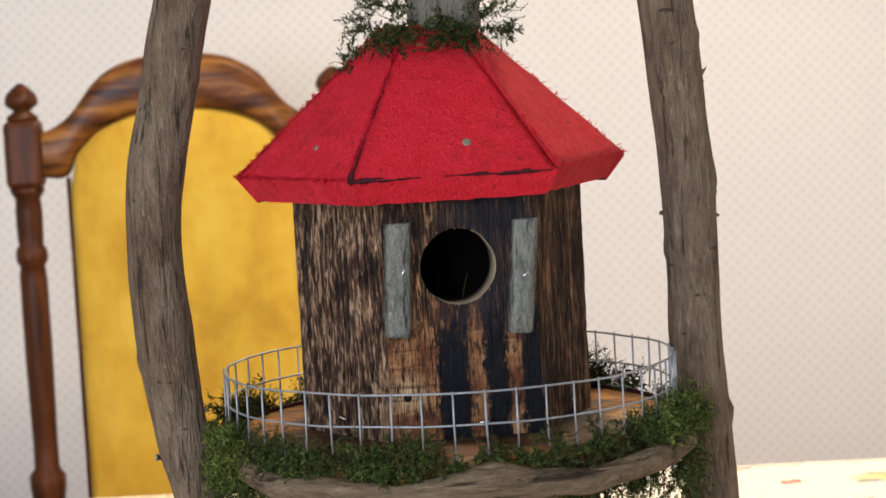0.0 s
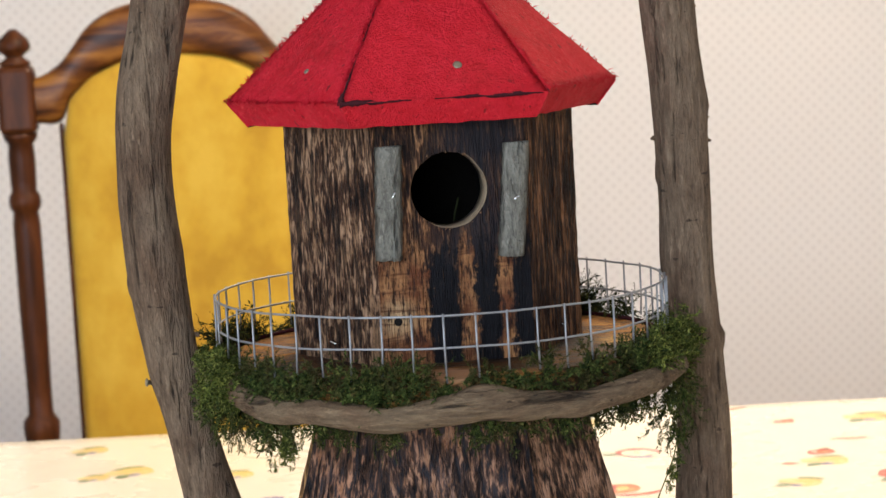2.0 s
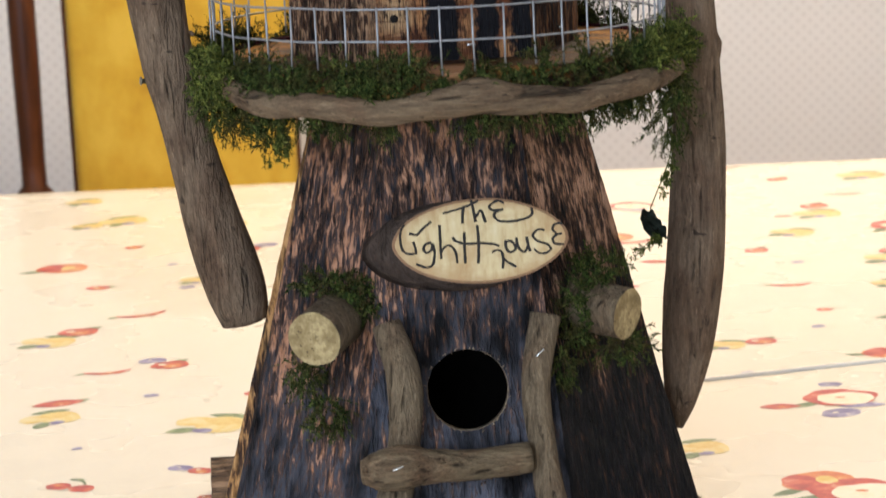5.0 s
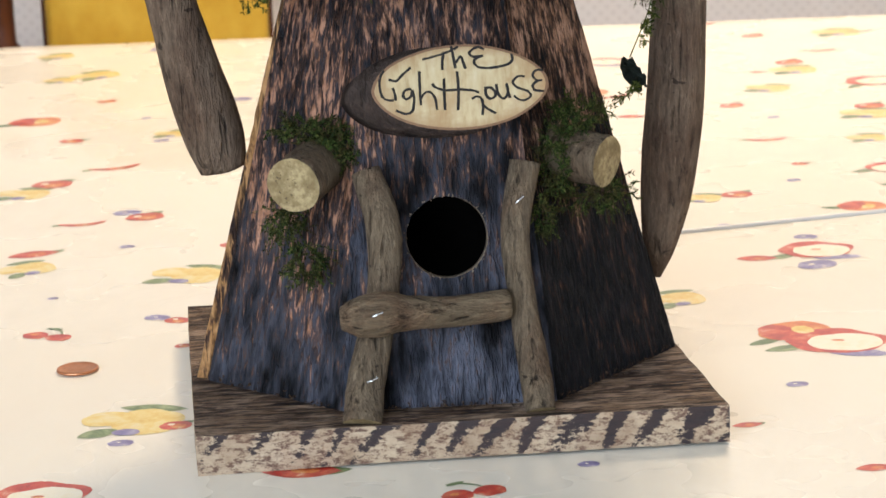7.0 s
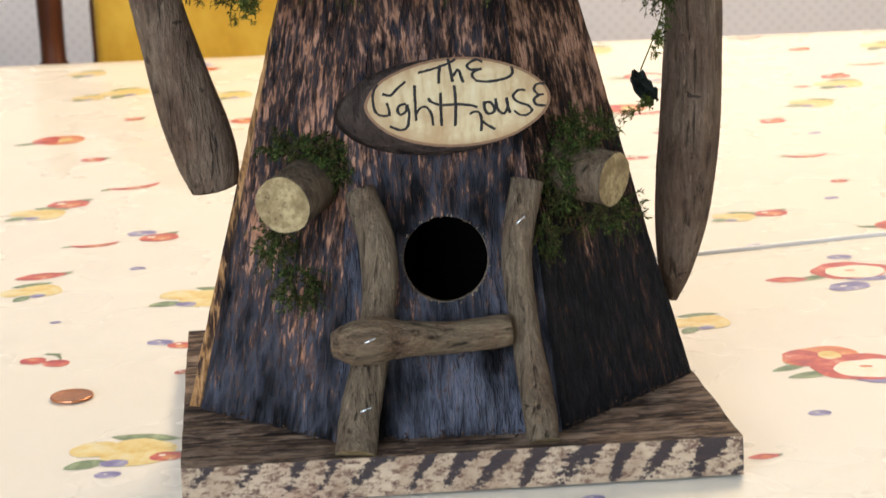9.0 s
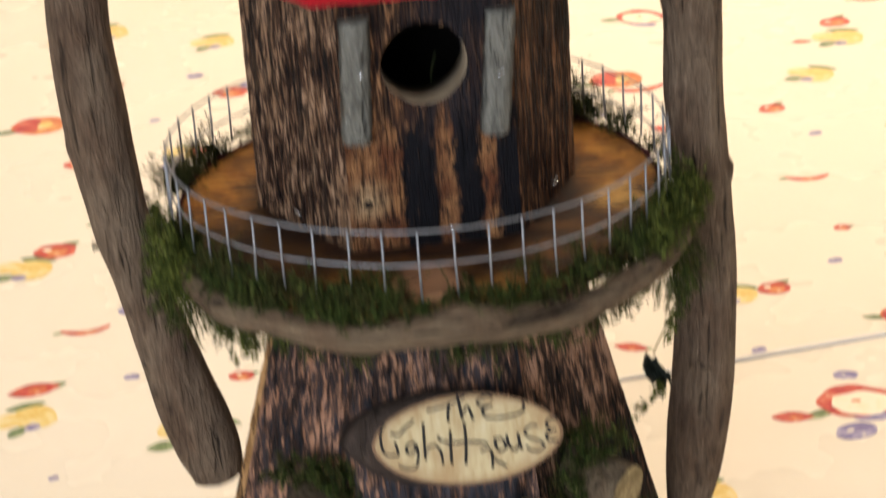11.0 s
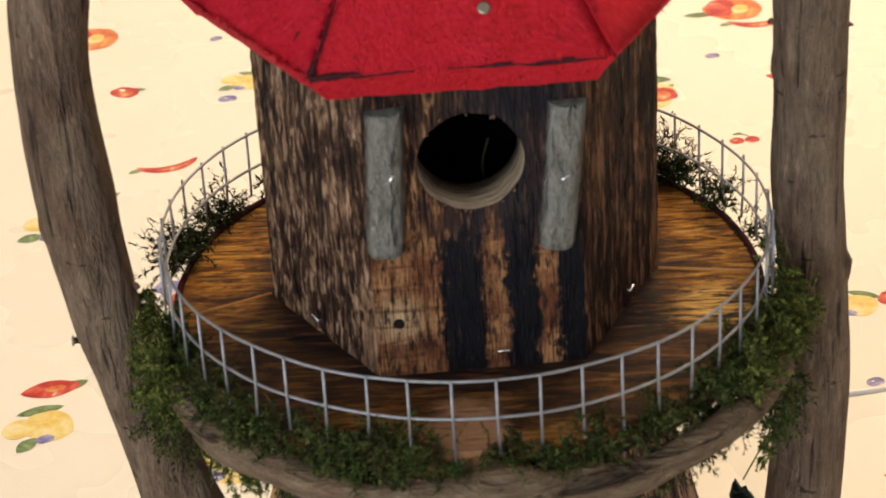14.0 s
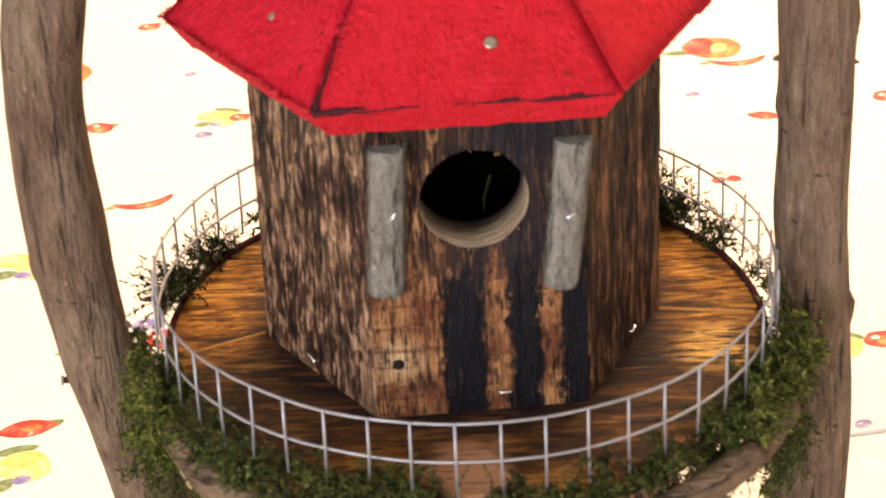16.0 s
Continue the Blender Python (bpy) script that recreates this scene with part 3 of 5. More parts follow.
def board(w0, w1, h, thick, seed, hole=None, cols=64, rows=44, relief=0.0005):
    """An upright board, w0 wide below and w1 above, with uneven grain and worn edges; front at y = 0.
    hole: (x, z, radius). Materials: 0 face, 1 inside, 2 hole rim."""
    bm = bmesh.new()
    if hole is None:
        grid = []
        for j in range(rows + 1):
            v = j / rows
            row = []
            for i in range(cols + 1):
                u = i / cols * 2 - 1
                w = (w0 + (w1 - w0) * v) / 2
                d = relief * noise.noise(Vector((u * w * 300 + seed * 9, v * h * 40, seed)))
                d += 0.0006 * abs(noise.noise(Vector((u * w * 900 + seed * 5, v * h * 130, seed + 2.5)))) + 0.0003 * noise.noise(Vector((u * w * 1900, v * h * 260, seed)))
                d += 0.0012 * abs(u) ** 40
                row.append(bm.verts.new((u * w, d, v * h)))
            grid.append(row)
        for j in range(rows):
            for i in range(cols):
                bm.faces.new((grid[j][i], grid[j][i + 1], grid[j + 1][i + 1], grid[j + 1][i]))
        rim = grid[0] + [r[-1] for r in grid[1:]] + grid[-1][-2::-1] + [r[0] for r in grid[-2:0:-1]]
    else:
        hx, hz, hr = hole
        sides = 48
        outer, mid, inner, deep = [], [], [], []
        for k in range(sides):
            a = 2 * math.pi * k / sides
            c, s = math.cos(a), math.sin(a)
            best = 1e9
            for nx, nz, lim in ((0, 1, h - hz), (0, -1, hz)):
                q = c * nx + s * nz
                if q > 1e-6:
                    best = min(best, lim / q)
            for sg in (-1, 1):
                g = sg * c - (w1 - w0) / (2 * h) * s
                if g > 1e-6:
                    best = min(best, ((w0 + (w1 - w0) * hz / h) / 2 - sg * hx) / g)
            wob = 1 + 0.03 * noise.noise(Vector((c * 3, s * 3, seed)))
            outer.append(bm.verts.new((hx + c * best, 0.0004 * noise.noise(Vector((k * 2.0, seed, 0))), hz + s * best)))
            mid.append(bm.verts.new((hx + c * (hr * 0.5 + best * 0.5), relief * noise.noise(Vector((c * 5, s * 5, seed))), hz + s * (hr * 0.5 + best * 0.5))))
            inner.append(bm.verts.new((hx + c * hr * wob, 0.0003, hz + s * hr * wob)))
            deep.append(bm.verts.new((hx + c * hr * 0.985, thick, hz + s * hr * 0.985)))
        for x, z in ((-w0 / 2, 0), (w0 / 2, 0), (w1 / 2, h), (-w1 / 2, h)):
            k = min(range(sides), key=lambda q: (outer[q].co.x - x) ** 2 + (outer[q].co.z - z) ** 2)
            outer[k].co.x, outer[k].co.z = x, z
        for k in range(sides):
            q = (k + 1) % sides
            bm.faces.new((outer[k], outer[q], mid[q], mid[k]))
            bm.faces.new((mid[k], mid[q], inner[q], inner[k]))
            f = bm.faces.new((inner[k], inner[q], deep[q], deep[k]))
            f.material_index, f.smooth = 2, True
        rim = outer
        backs = [bm.verts.new((v.co.x, thick, v.co.z)) for v in outer]
        for k in range(sides):
            q = (k + 1) % sides
            f = bm.faces.new((backs[k], backs[q], deep[q], deep[k]))
            f.material_index = 1
            bm.faces.new((outer[k], outer[q], backs[q], backs[k]))
        bmesh.ops.recalc_face_normals(bm, faces=bm.faces)
        return bm
    backs = [bm.verts.new((v.co.x, thick, v.co.z)) for v in rim]
    for k in range(len(rim)):
        q = (k + 1) % len(rim)
        bm.faces.new((rim[k], rim[q], backs[q], backs[k]))
    f = bm.faces.new(backs)
    f.material_index = 1
    bmesh.ops.recalc_face_normals(bm, faces=bm.faces)
    return bm


def moss(bm, rng, spots, strands, length, spread=1.0, droop=0.4, size=0.0018):
    """Sprigs of moss from random spots: spots() gives a place and an outward way."""
    for _ in range(strands):
        p, way = spots()
        d = Vector((way[0] + rng.gauss(0, 0.55) * spread, way[1] + rng.gauss(0, 0.55) * spread, way[2] + rng.gauss(0, 0.55) * spread)).normalized()
        p = Vector(p)
        steps = rng.randint(5, 9)
        leaf = size * rng.choice((0.5, 0.65, 0.8, 1.15))
        step = length * rng.uniform(0.5, 1.3) / steps
        for k in range(steps):
            q = p + d * step
            side = d.cross(Vector((rng.gauss(0, 1), rng.gauss(0, 1), rng.gauss(0, 1)))).normalized()
            t = leaf * 0.24
            a = [bm.verts.new(v) for v in (p - side * t, p + side * t, q)]
            bm.faces.new(a)
            for sg in (-1, 1):
                for _k in range(3):
                    o = (side * sg + d * rng.uniform(0.2, 1.1) + Vector((rng.gauss(0, 0.4), rng.gauss(0, 0.4), rng.gauss(0, 0.4)))).normalized()
                    b = p + d * step * rng.random()
                    x = o.cross(d)
                    if x.length < 1e-4:
                        continue
                    x.normalize()
                    L = leaf * rng.uniform(0.6, 1.4)
                    bm.faces.new([bm.verts.new(v) for v in (b, b + o * L * 0.5 + x * L * 0.14, b + o * L, b + o * L * 0.5 - x * L * 0.14)])
            d = (d + Vector((rng.gauss(0, 0.34), rng.gauss(0, 0.34), rng.gauss(0, 0.34) - droop * 0.25))).normalized()
            p = q
    return bm


# ---- room ----
FLOOR_Z, CEIL_Z = -0.75, 1.65
X0, X1, Y0, Y1 = -2.4, 2.4, -2.4, 2.75


def plain(name, x0, x1, y0, y1, z0, z1, m, label, category):
    return tagged(part(name, box(bmesh.new(), x0, x1, y0, y1, z0, z1), m), label, category, kind="structure")


plain("floor", X0 - 0.1, X1 + 0.1, Y0 - 0.1, Y1 + 0.1, FLOOR_Z - 0.1, FLOOR_Z, M_FLOOR, "brown wooden floor boards under the table", "floor")
plain("ceiling", X0 - 0.1, X1 + 0.1, Y0 - 0.1, Y1 + 0.1, CEIL_Z, CEIL_Z + 0.1, M_CEIL, "plain white painted ceiling over the room", "ceiling")
plain("wall_north", X0, X1, Y1, Y1 + 0.1, FLOOR_Z, CEIL_Z, M_WALL, "pale wallpaper with small grey dots behind the chair", "wall")
plain("wall_west", X0 - 0.1, X0, Y0 - 0.1, Y1 + 0.1, FLOOR_Z, CEIL_Z, M_PLASTER, "plain pale plaster wall beside the table", "wall")


def wall_with_opening(name, along, place, thick, a0, a1, o0, o1, z0, z1):
    bm = bmesh.new()
    for p, q, r, s in ((a0, o0, FLOOR_Z, CEIL_Z), (o1, a1, FLOOR_Z, CEIL_Z), (o0, o1, FLOOR_Z, z0), (o0, o1, z1, CEIL_Z)):
        if along == "x":
            box(bm, p, q, place, place + thick, r, s)
        else:
            box(bm, place, place + thick, p, q, r, s)
    w_ = tagged(part(name, bm, M_PLASTER), "pale plaster wall with a window opening", "wall", kind="structure")
    return w_


wall_with_opening("wall_south", "x", Y0 - 0.1, 0.1, X0, X1, -2.3, -0.1, 0.1, 1.4)
wall_with_opening("wall_east", "y", X1, 0.1, Y0 - 0.1, Y1 + 0.1, -1.35, 0.15, 0.1, 1.4)


def window(name, along, place, a0, a1, z0, z1):
    e = tagged(new(name), "unseen white painted window letting in cool daylight", "window", kind="structure")
    bm = bmesh.new()
    mid = (a0 + a1) / 2
    for p, q, r, s in ((a0, a0 + 0.05, z0, z1), (a1 - 0.05, a1, z0, z1), (a0 + 0.05, a1 - 0.05, z0, z0 + 0.05), (a0 + 0.05, a1 - 0.05, z1 - 0.05, z1), (mid - 0.02, mid + 0.02, z0 + 0.05, z1 - 0.05)):
        if along == "x":
            box(bm, p, q, place, place + 0.04, r, s, 0.004)
        else:
            box(bm, place, place + 0.04, p, q, r, s, 0.004)
    part("window_frame", bm, M_FRAME, e)


window("window_1", "x", -2.475, -2.3, -0.1, 0.1, 1.4)
# east window added out of view to go with the weak fill light
window("added_window", "y", 2.435, -1.35, 0.15, 0.1, 1.4)

lamp_ = thing("ceiling_lamp", "round milk glass ceiling lamp giving warm light", "lamp", (0.5, 1.2, CEIL_Z))
part("shade", lathe([(0.05, 0), (0.16, -0.012), (0.19, -0.04), (0.17, -0.075), (0.1, -0.1), (0.02, -0.108)], 32), M_SHADE, lamp_)
part("collar", lathe([(0.07, -0.0), (0.07, -0.011)], 24), M_NAIL, lamp_, "chrome collar")

# ---- table with its cloth ----
TURN = -4.5
TABLE = pose(0.04, 0.98, 0, 0, 0, TURN)
table = thing("dining_table", "long wooden dining table hidden under its cloth", "table")
table.matrix_basis = TABLE
part("tabletop", box(bmesh.new(), -1.0, 1.0, -1.55, -0.004, -0.035, -0.0035, 0.004), M_OAK, table)
for lx in (-0.9, 0.9):
    for ly in (-1.45, -0.1):
        bm = lathe([(0.03, -0.75), (0.035, -0.6), (0.028, -0.4), (0.042, -0.2), (0.042, -0.036)], 16, at=(lx, ly))
        part("leg", bm, M_OAK, table)

cloth = thing("tablecloth", "cream vinyl tablecloth printed with fruit, shiny and creased", "tablecloth")
cloth.matrix_basis = TABLE
bm = bmesh.new()
nx, ny = 100, 90
rows_ = []
for j in range(ny + 1):
    row = []
    for i in range(nx + 1):
        x = -1.06 + 2.12 * i / nx
        y = -1.63 + 1.635 * j / ny
        drop = 0.0
        for over in (abs(x) - 1.005, -1.555 - y):
            if over > 0:
                drop = max(drop, over * 4.0)
        z = 0.0 - drop
        row.append(bm.verts.new((max(-1.008, min(1.008, x)) if abs(x) > 1.005 else x, max(-1.56, y), z)))
    rows_.append(row)
for j in range(ny):
    for i in range(nx):
        f = bm.faces.new((rows_[j][i], rows_[j][i + 1], rows_[j + 1][i + 1], rows_[j + 1][i]))
        f.smooth = True
far = [bm.verts.new((v.co.x, 0.0085, -0.22 + 0.004 * math.sin(v.co.x * 30))) for v in rows_[-1]]
lip = [bm.verts.new((v.co.x, 0.0085, -0.006)) for v in rows_[-1]]
for i in range(nx):
    bm.faces.new((rows_[-1][i], rows_[-1][i + 1], lip[i + 1], lip[i]))
    bm.faces.new((lip[i], lip[i + 1], far[i + 1], far[i]))
sheet = part("sheet", bm, M_CLOTH, cloth)

# a raised crease across the cloth, its shade put into a greyer colour
bm = bmesh.new()
INV = TABLE.inverted()
cr = [INV @ Vector((x, y, 0.0006)) for x, y in ((0.09, 0.236), (0.16, 0.249), (0.27, 0.27), (0.36, 0.283))]
M_CREASE = mat("shaded_fold", 0.35, spec=0.5)
n = N(M_CREASE)
n.colour(n.mix(n.noise(n.coords(), 30, 3), (0.62, 0.59, 0.55), (0.72, 0.68, 0.61)))
tube(spline(cr, 24), 0.0016, 8, bm=bm)
part("crease", bm, M_CREASE, cloth, "greyish fold in the vinyl")


# ---- printed fruit ----
def blob(rx, ry, seed, k=32, wob=0.17, cx=0.0, cy=0.0, rot=0.0):
    pts = []
    for i in range(k):
        a = 2 * math.pi * i / k
        r = 1 + wob * noise.noise(Vector((math.cos(a) * 1.5, math.sin(a) * 1.5, seed)))
        x, y = rx * r * math.cos(a), ry * r * math.sin(a)
        c, s = math.cos(rot), math.sin(rot)
        pts.append((cx + x * c - y * s, cy + x * s + y * c))
    return pts


def leaf_shape(L, W, cx, cy, rot, k=14):
    pts = []
    for i in range(k + 1):
        u = i / k
        pts.append((L * (u - 0.5), W / 2 * math.sin(math.pi * u) ** 0.8))
    for i in range(k - 1, 0, -1):
        u = i / k
        pts.append((L * (u - 0.5), -W / 2 * math.sin(math.pi * u) ** 0.8))
    c, s = math.cos(rot), math.sin(rot)
    return [(cx + x * c - y * s, cy + x * s + y * c) for x, y in pts]


def arc_shape(R, w, a0, a1, cx, cy, k=18):
    out, inn = [], []
    for i in range(k + 1):
        a = a0 + (a1 - a0) * i / k
        t = w * math.sin(math.pi * i / k) ** 0.6 / 2 + w * 0.06
        out.append((cx + (R + t) * math.cos(a), cy + (R + t) * math.sin(a)))
        inn.append((cx + (R - t) * math.cos(a), cy + (R - t) * math.sin(a)))
    return out + inn[::-1]


INKS = [I_RED, I_ORANGE, I_YELLOW, I_WHITE, I_GREEN, I_PLUM]
RED, ORANGE, YELLOW, WHITE, GREEN, PLUM = range(6)


def fruit_layers(kind, s):
    """Layers, lowest first, of (ink, outline) for one printed fruit of size s."""
    if kind == "apple":
        return [(GREEN, leaf_shape(s * 0.5, s * 0.2, -s * 0.5, -s * 0.3, 0.5)), (PLUM, blob(s * 0.3, s * 0.12, s * 99, cx=s * 0.2, cy=-s * 0.42)),
                (RED, blob(s * 0.5, s * 0.42, s * 51)), (WHITE, blob(s * 0.39, s * 0.31, s * 77, cx=s * 0.06, cy=-s * 0.05)), (ORANGE, blob(s * 0.07, s * 0.035, s * 5, 12))]
    if kind == "peach":
        return [(GREEN, leaf_shape(s * 0.55, s * 0.2, -s * 0.55, -s * 0.25, 0.2)), (ORANGE, blob(s * 0.5, s * 0.43, s * 31)), (RED, blob(s * 0.26, s * 0.34, s * 12, cx=-s * 0.2, cy=s * 0.02)),
                (YELLOW, blob(s * 0.14, s * 0.17, s * 8, cx=s * 0.12))]
    if kind == "pear":
        return [(GREEN, leaf_shape(s * 0.75, s * 0.26, s * 0.12, s * 0.46, -0.1)), (YELLOW, blob(s * 0.38, s * 0.42, s * 44, cx=s * 0.12)), (YELLOW, blob(s * 0.28, s * 0.24, s * 14, cx=-s * 0.28, cy=s * 0.1)),
                (GREEN, leaf_shape(s * 0.45, s * 0.26, -s * 0.32, -s * 0.36, 0.6)), (PLUM, blob(s * 0.15, s * 0.1, s * 3, cx=-s * 0.02, cy=-s * 0.33))]
    if kind == "tomato":
        return [(GREEN, leaf_shape(s * 0.8, s * 0.3, s * 0.25, s * 0.25, 0.4)), (RED, blob(s * 0.5, s * 0.4, s * 61)), (ORANGE, blob(s * 0.25, s * 0.2, s * 21, cx=s * 0.08, cy=-s * 0.05)), (WHITE, blob(s * 0.12, s * 0.09, s, 10, cx=-s * 0.15, cy=s * 0.12))]
    if kind == "strawberry":
        return [(GREEN, leaf_shape(s * 0.6, s * 0.3, s * 0.45, 0.0, 0.3)), (RED, leaf_shape(s * 1.2, s * 0.6, 0, 0, 0)), (ORANGE, blob(s * 0.22, s * 0.1, s * 9, 12, cx=s * 0.1))]
    if kind == "chili":
        return [(GREEN, leaf_shape(s * 0.25, s * 0.12, -s * 0.5, s * 0.02, 0.3)), (RED, arc_shape(s * 0.6, s * 0.17, -2.45, -0.7, 0, s * 0.5)), (ORANGE, arc_shape(s * 0.61, s * 0.05, -1.9, -1.1, 0, s * 0.51))]
    if kind == "cherries":
        return [(RED, blob(s * 0.26, s * 0.22, s * 5, cx=-s * 0.25)), (RED, blob(s * 0.27, s * 0.22, s * 6, cx=s * 0.27, cy=-s * 0.05)), (ORANGE, blob(s * 0.08, s * 0.06, s, 8, cx=-s * 0.3, cy=s * 0.04)),
                (GREEN, arc_shape(s * 0.5, s * 0.05, 0.3, 1.6, -s * 0.25, 0)), (GREEN, leaf_shape(s * 0.35, s * 0.12, -s * 0.1, s * 0.48, 0.2))]
    return [(PLUM, blob(s * 0.5, s * 0.36, s * 40)), (WHITE, blob(s * 0.1, s * 0.06, s, 8, cx=-s * 0.12, cy=s * 0.08))]


def print_fruit(kind, x, y, turn, s, lift=0.0):
    bm = bmesh.new()
    for i, (mi, outline) in enumerate(fruit_layers(kind, s)):
        f = bm.faces.new([bm.verts.new((px, py, 0.00003 * i)) for px, py in outline])
        f.material_index = mi
        f.normal_update()
        if f.normal.z < 0:
            f.normal_flip()
    ob = part("fruit_print", bm, INKS, cloth)
    ob.matrix_basis = INV @ pose(x, y, 0.00012 + lift, 0, 0, turn)


LIFT = {"peach": 0, "pear": 1, "apple": 2, "tomato": 3, "strawberry": 4, "chili": 5, "cherries": 6, "plum": 6}
APPLES = [(-0.31, 0.19, 60, 0.04), (-0.05, 0.8, 30, 0.04), (-0.3, -0.02, 10, 0.04), (0.211, 0.196, -4, 0.039), (0.184, 0.031, -15, 0.045), (-0.166, -0.115, 1, 0.04), (0.183, 0.796, -25, 0.035), (0.357, 0.662, 16, 0.04), (0.298, 0.38, -15, 0.032)]
PEACHES = [(-0.36, 0.55, 0, 0.034), (0.258, 0.286, -25, 0.028), (0.168, 0.05, 16, 0.036), (-0.238, 0.669, -1, 0.037), (0.151, 0.672, -7, 0.036), (0.308, 0.341, -10, 0.033), (0.44, 0.836, 5, 0.03)]
PEARS = [(0.151, 0.928, 0, 0.045), (0.085, 0.56, 0, 0.045), (-0.02, 0.42, 60, 0.045), (0.3, 0.12, 30, 0.045), (0.174, 0.326, -17, 0.023), (0.124, 0.116, 13, 0.028), (-0.133, -0.028, -8, 0.041), (-0.117, 0.216, -20, 0.038), (-0.224, 0.434, -10, 0.032), (-0.207, 0.85, 23, 0.036), (0.382, 0.877, -5, 0.036), (0.313, 0.72, -4, 0.033), (0.28, 0.653, -25, 0.03), (0.325, 0.545, -18, 0.034), (0.306, 0.468, -4, 0.024), (-0.246, 0.95, 11, 0.029), (-0.125, 0.812, 10, 0.03), (-0.234, 0.835, 2, 0.024), (-0.139, 0.6, -9, 0.024), (-0.204, 0.248, 24, 0.03)]
TOMATOES = [(0.098, 0.56, 20, 0.022), (0.243, 0.597, 17, 0.018), (0.248, 0.403, -22, 0.01), (-0.115, -0.036, 1, 0.014), (-0.12, 0.129, -24, 0.013), (-0.116, 0.084, 1, 0.008), (-0.147, 0.356, 17, 0.023), (-0.207, 0.593, -18, 0.017), (-0.209, 0.458, 8, 0.026), (0.314, 0.881, 12, 0.018), (0.316, 0.753, 24, 0.023), (0.332, 0.571, 12, 0.022), (-0.153, 0.942, -15, 0.022), (-0.111, 0.705, -9, 0.025), (-0.095, 0.277, -14, 0.014), (-0.192, 0.735, 5, 0.014), (0.195, 0.331, 10, 0.019), (-0.127, 0.6, 0, 0.012)]
STRAWBERRIES = [(0.177, 0.185, -6, 0.018), (0.12, -0.08, 7, 0.011), (0.158, -0.14, 4, 0.013), (-0.064, -0.103, -11, 0.028), (-0.204, 0.28, 15, 0.024), (0.285, 0.718, -11, 0.011), (0.109, 0.274, -24, 0.016), (0.17, 0.577, -12, 0.017)]
CHILIES = [(-0.06, 0.52, 40, 0.034), (0.05, 0.7, 0, 0.034), (0.243, 0.48, -1, 0.029), (-0.182, 0.347, 8, 0.03), (-0.172, 0.499, 18, 0.036), (0.4, 0.877, 5, 0.025), (0.35, 0.798, 3, 0.028), (0.164, 0.652, 7, 0.038), (0.285, 0.951, 10, 0.028)]
CHERRIES = [(0.07, 0.33, 30, 0.026), (-0.29, 0.33, 0, 0.026), (0.002, -0.14, 19, 0.025), (-0.182, 0.114, -23, 0.025), (0.14, 0.501, 12, 0.016)]
PLUMS = [(0.212, 0.224, -15, 0.013), (0.205, 0.166, 18, 0.022), (0.152, -0.03, -4, 0.01), (0.05, -0.116, -5, 0.009), (0.128, -0.175, 14, 0.01), (-0.137, -0.055, -3, 0.011), (-0.13, 0.136, -23, 0.013), (-0.185, 0.184, 21, 0.006), (-0.157, 0.369, 4, 0.017), (0.262, 0.549, 12, 0.009), (0.235, 0.36, 8, 0.009), (0.174, 0.259, 24, 0.009), (-0.159, 0.964, 18, 0.025), (-0.095, 0.717, -9, 0.018), (-0.136, 0.743, 7, 0.012), (-0.153, 0.286, -7, 0.009), (0.133, 0.608, 6, 0.009), (-0.16, 0.662, 23, 0.008), (-0.146, 0.579, 8, 0.011)]
for kind, spots in (("apple", APPLES), ("peach", PEACHES), ("pear", PEARS), ("tomato", TOMATOES), ("strawberry", STRAWBERRIES), ("chili", CHILIES), ("cherries", CHERRIES), ("plum", PLUMS)):
    for k_, (x, y, turn, s) in enumerate(spots):
        print_fruit(kind, x, y, turn, s, 0.000004 * LIFT[kind] + 0.0000008 * (k_ % 4))

# a coin lying on the cloth
coin = lathe([(0.0088, 0.0003), (0.0095, 0.0006), (0.0095, 0.0016), (0.0090, 0.0018), (0.0084, 0.00155), (0.004, 0.0016)], 40)
coin_ob = tagged(part("coin", coin, M_COPPER), "small worn copper coin lying on the tablecloth", "coin")
coin_ob.location = (-0.163, 0.053, 0)


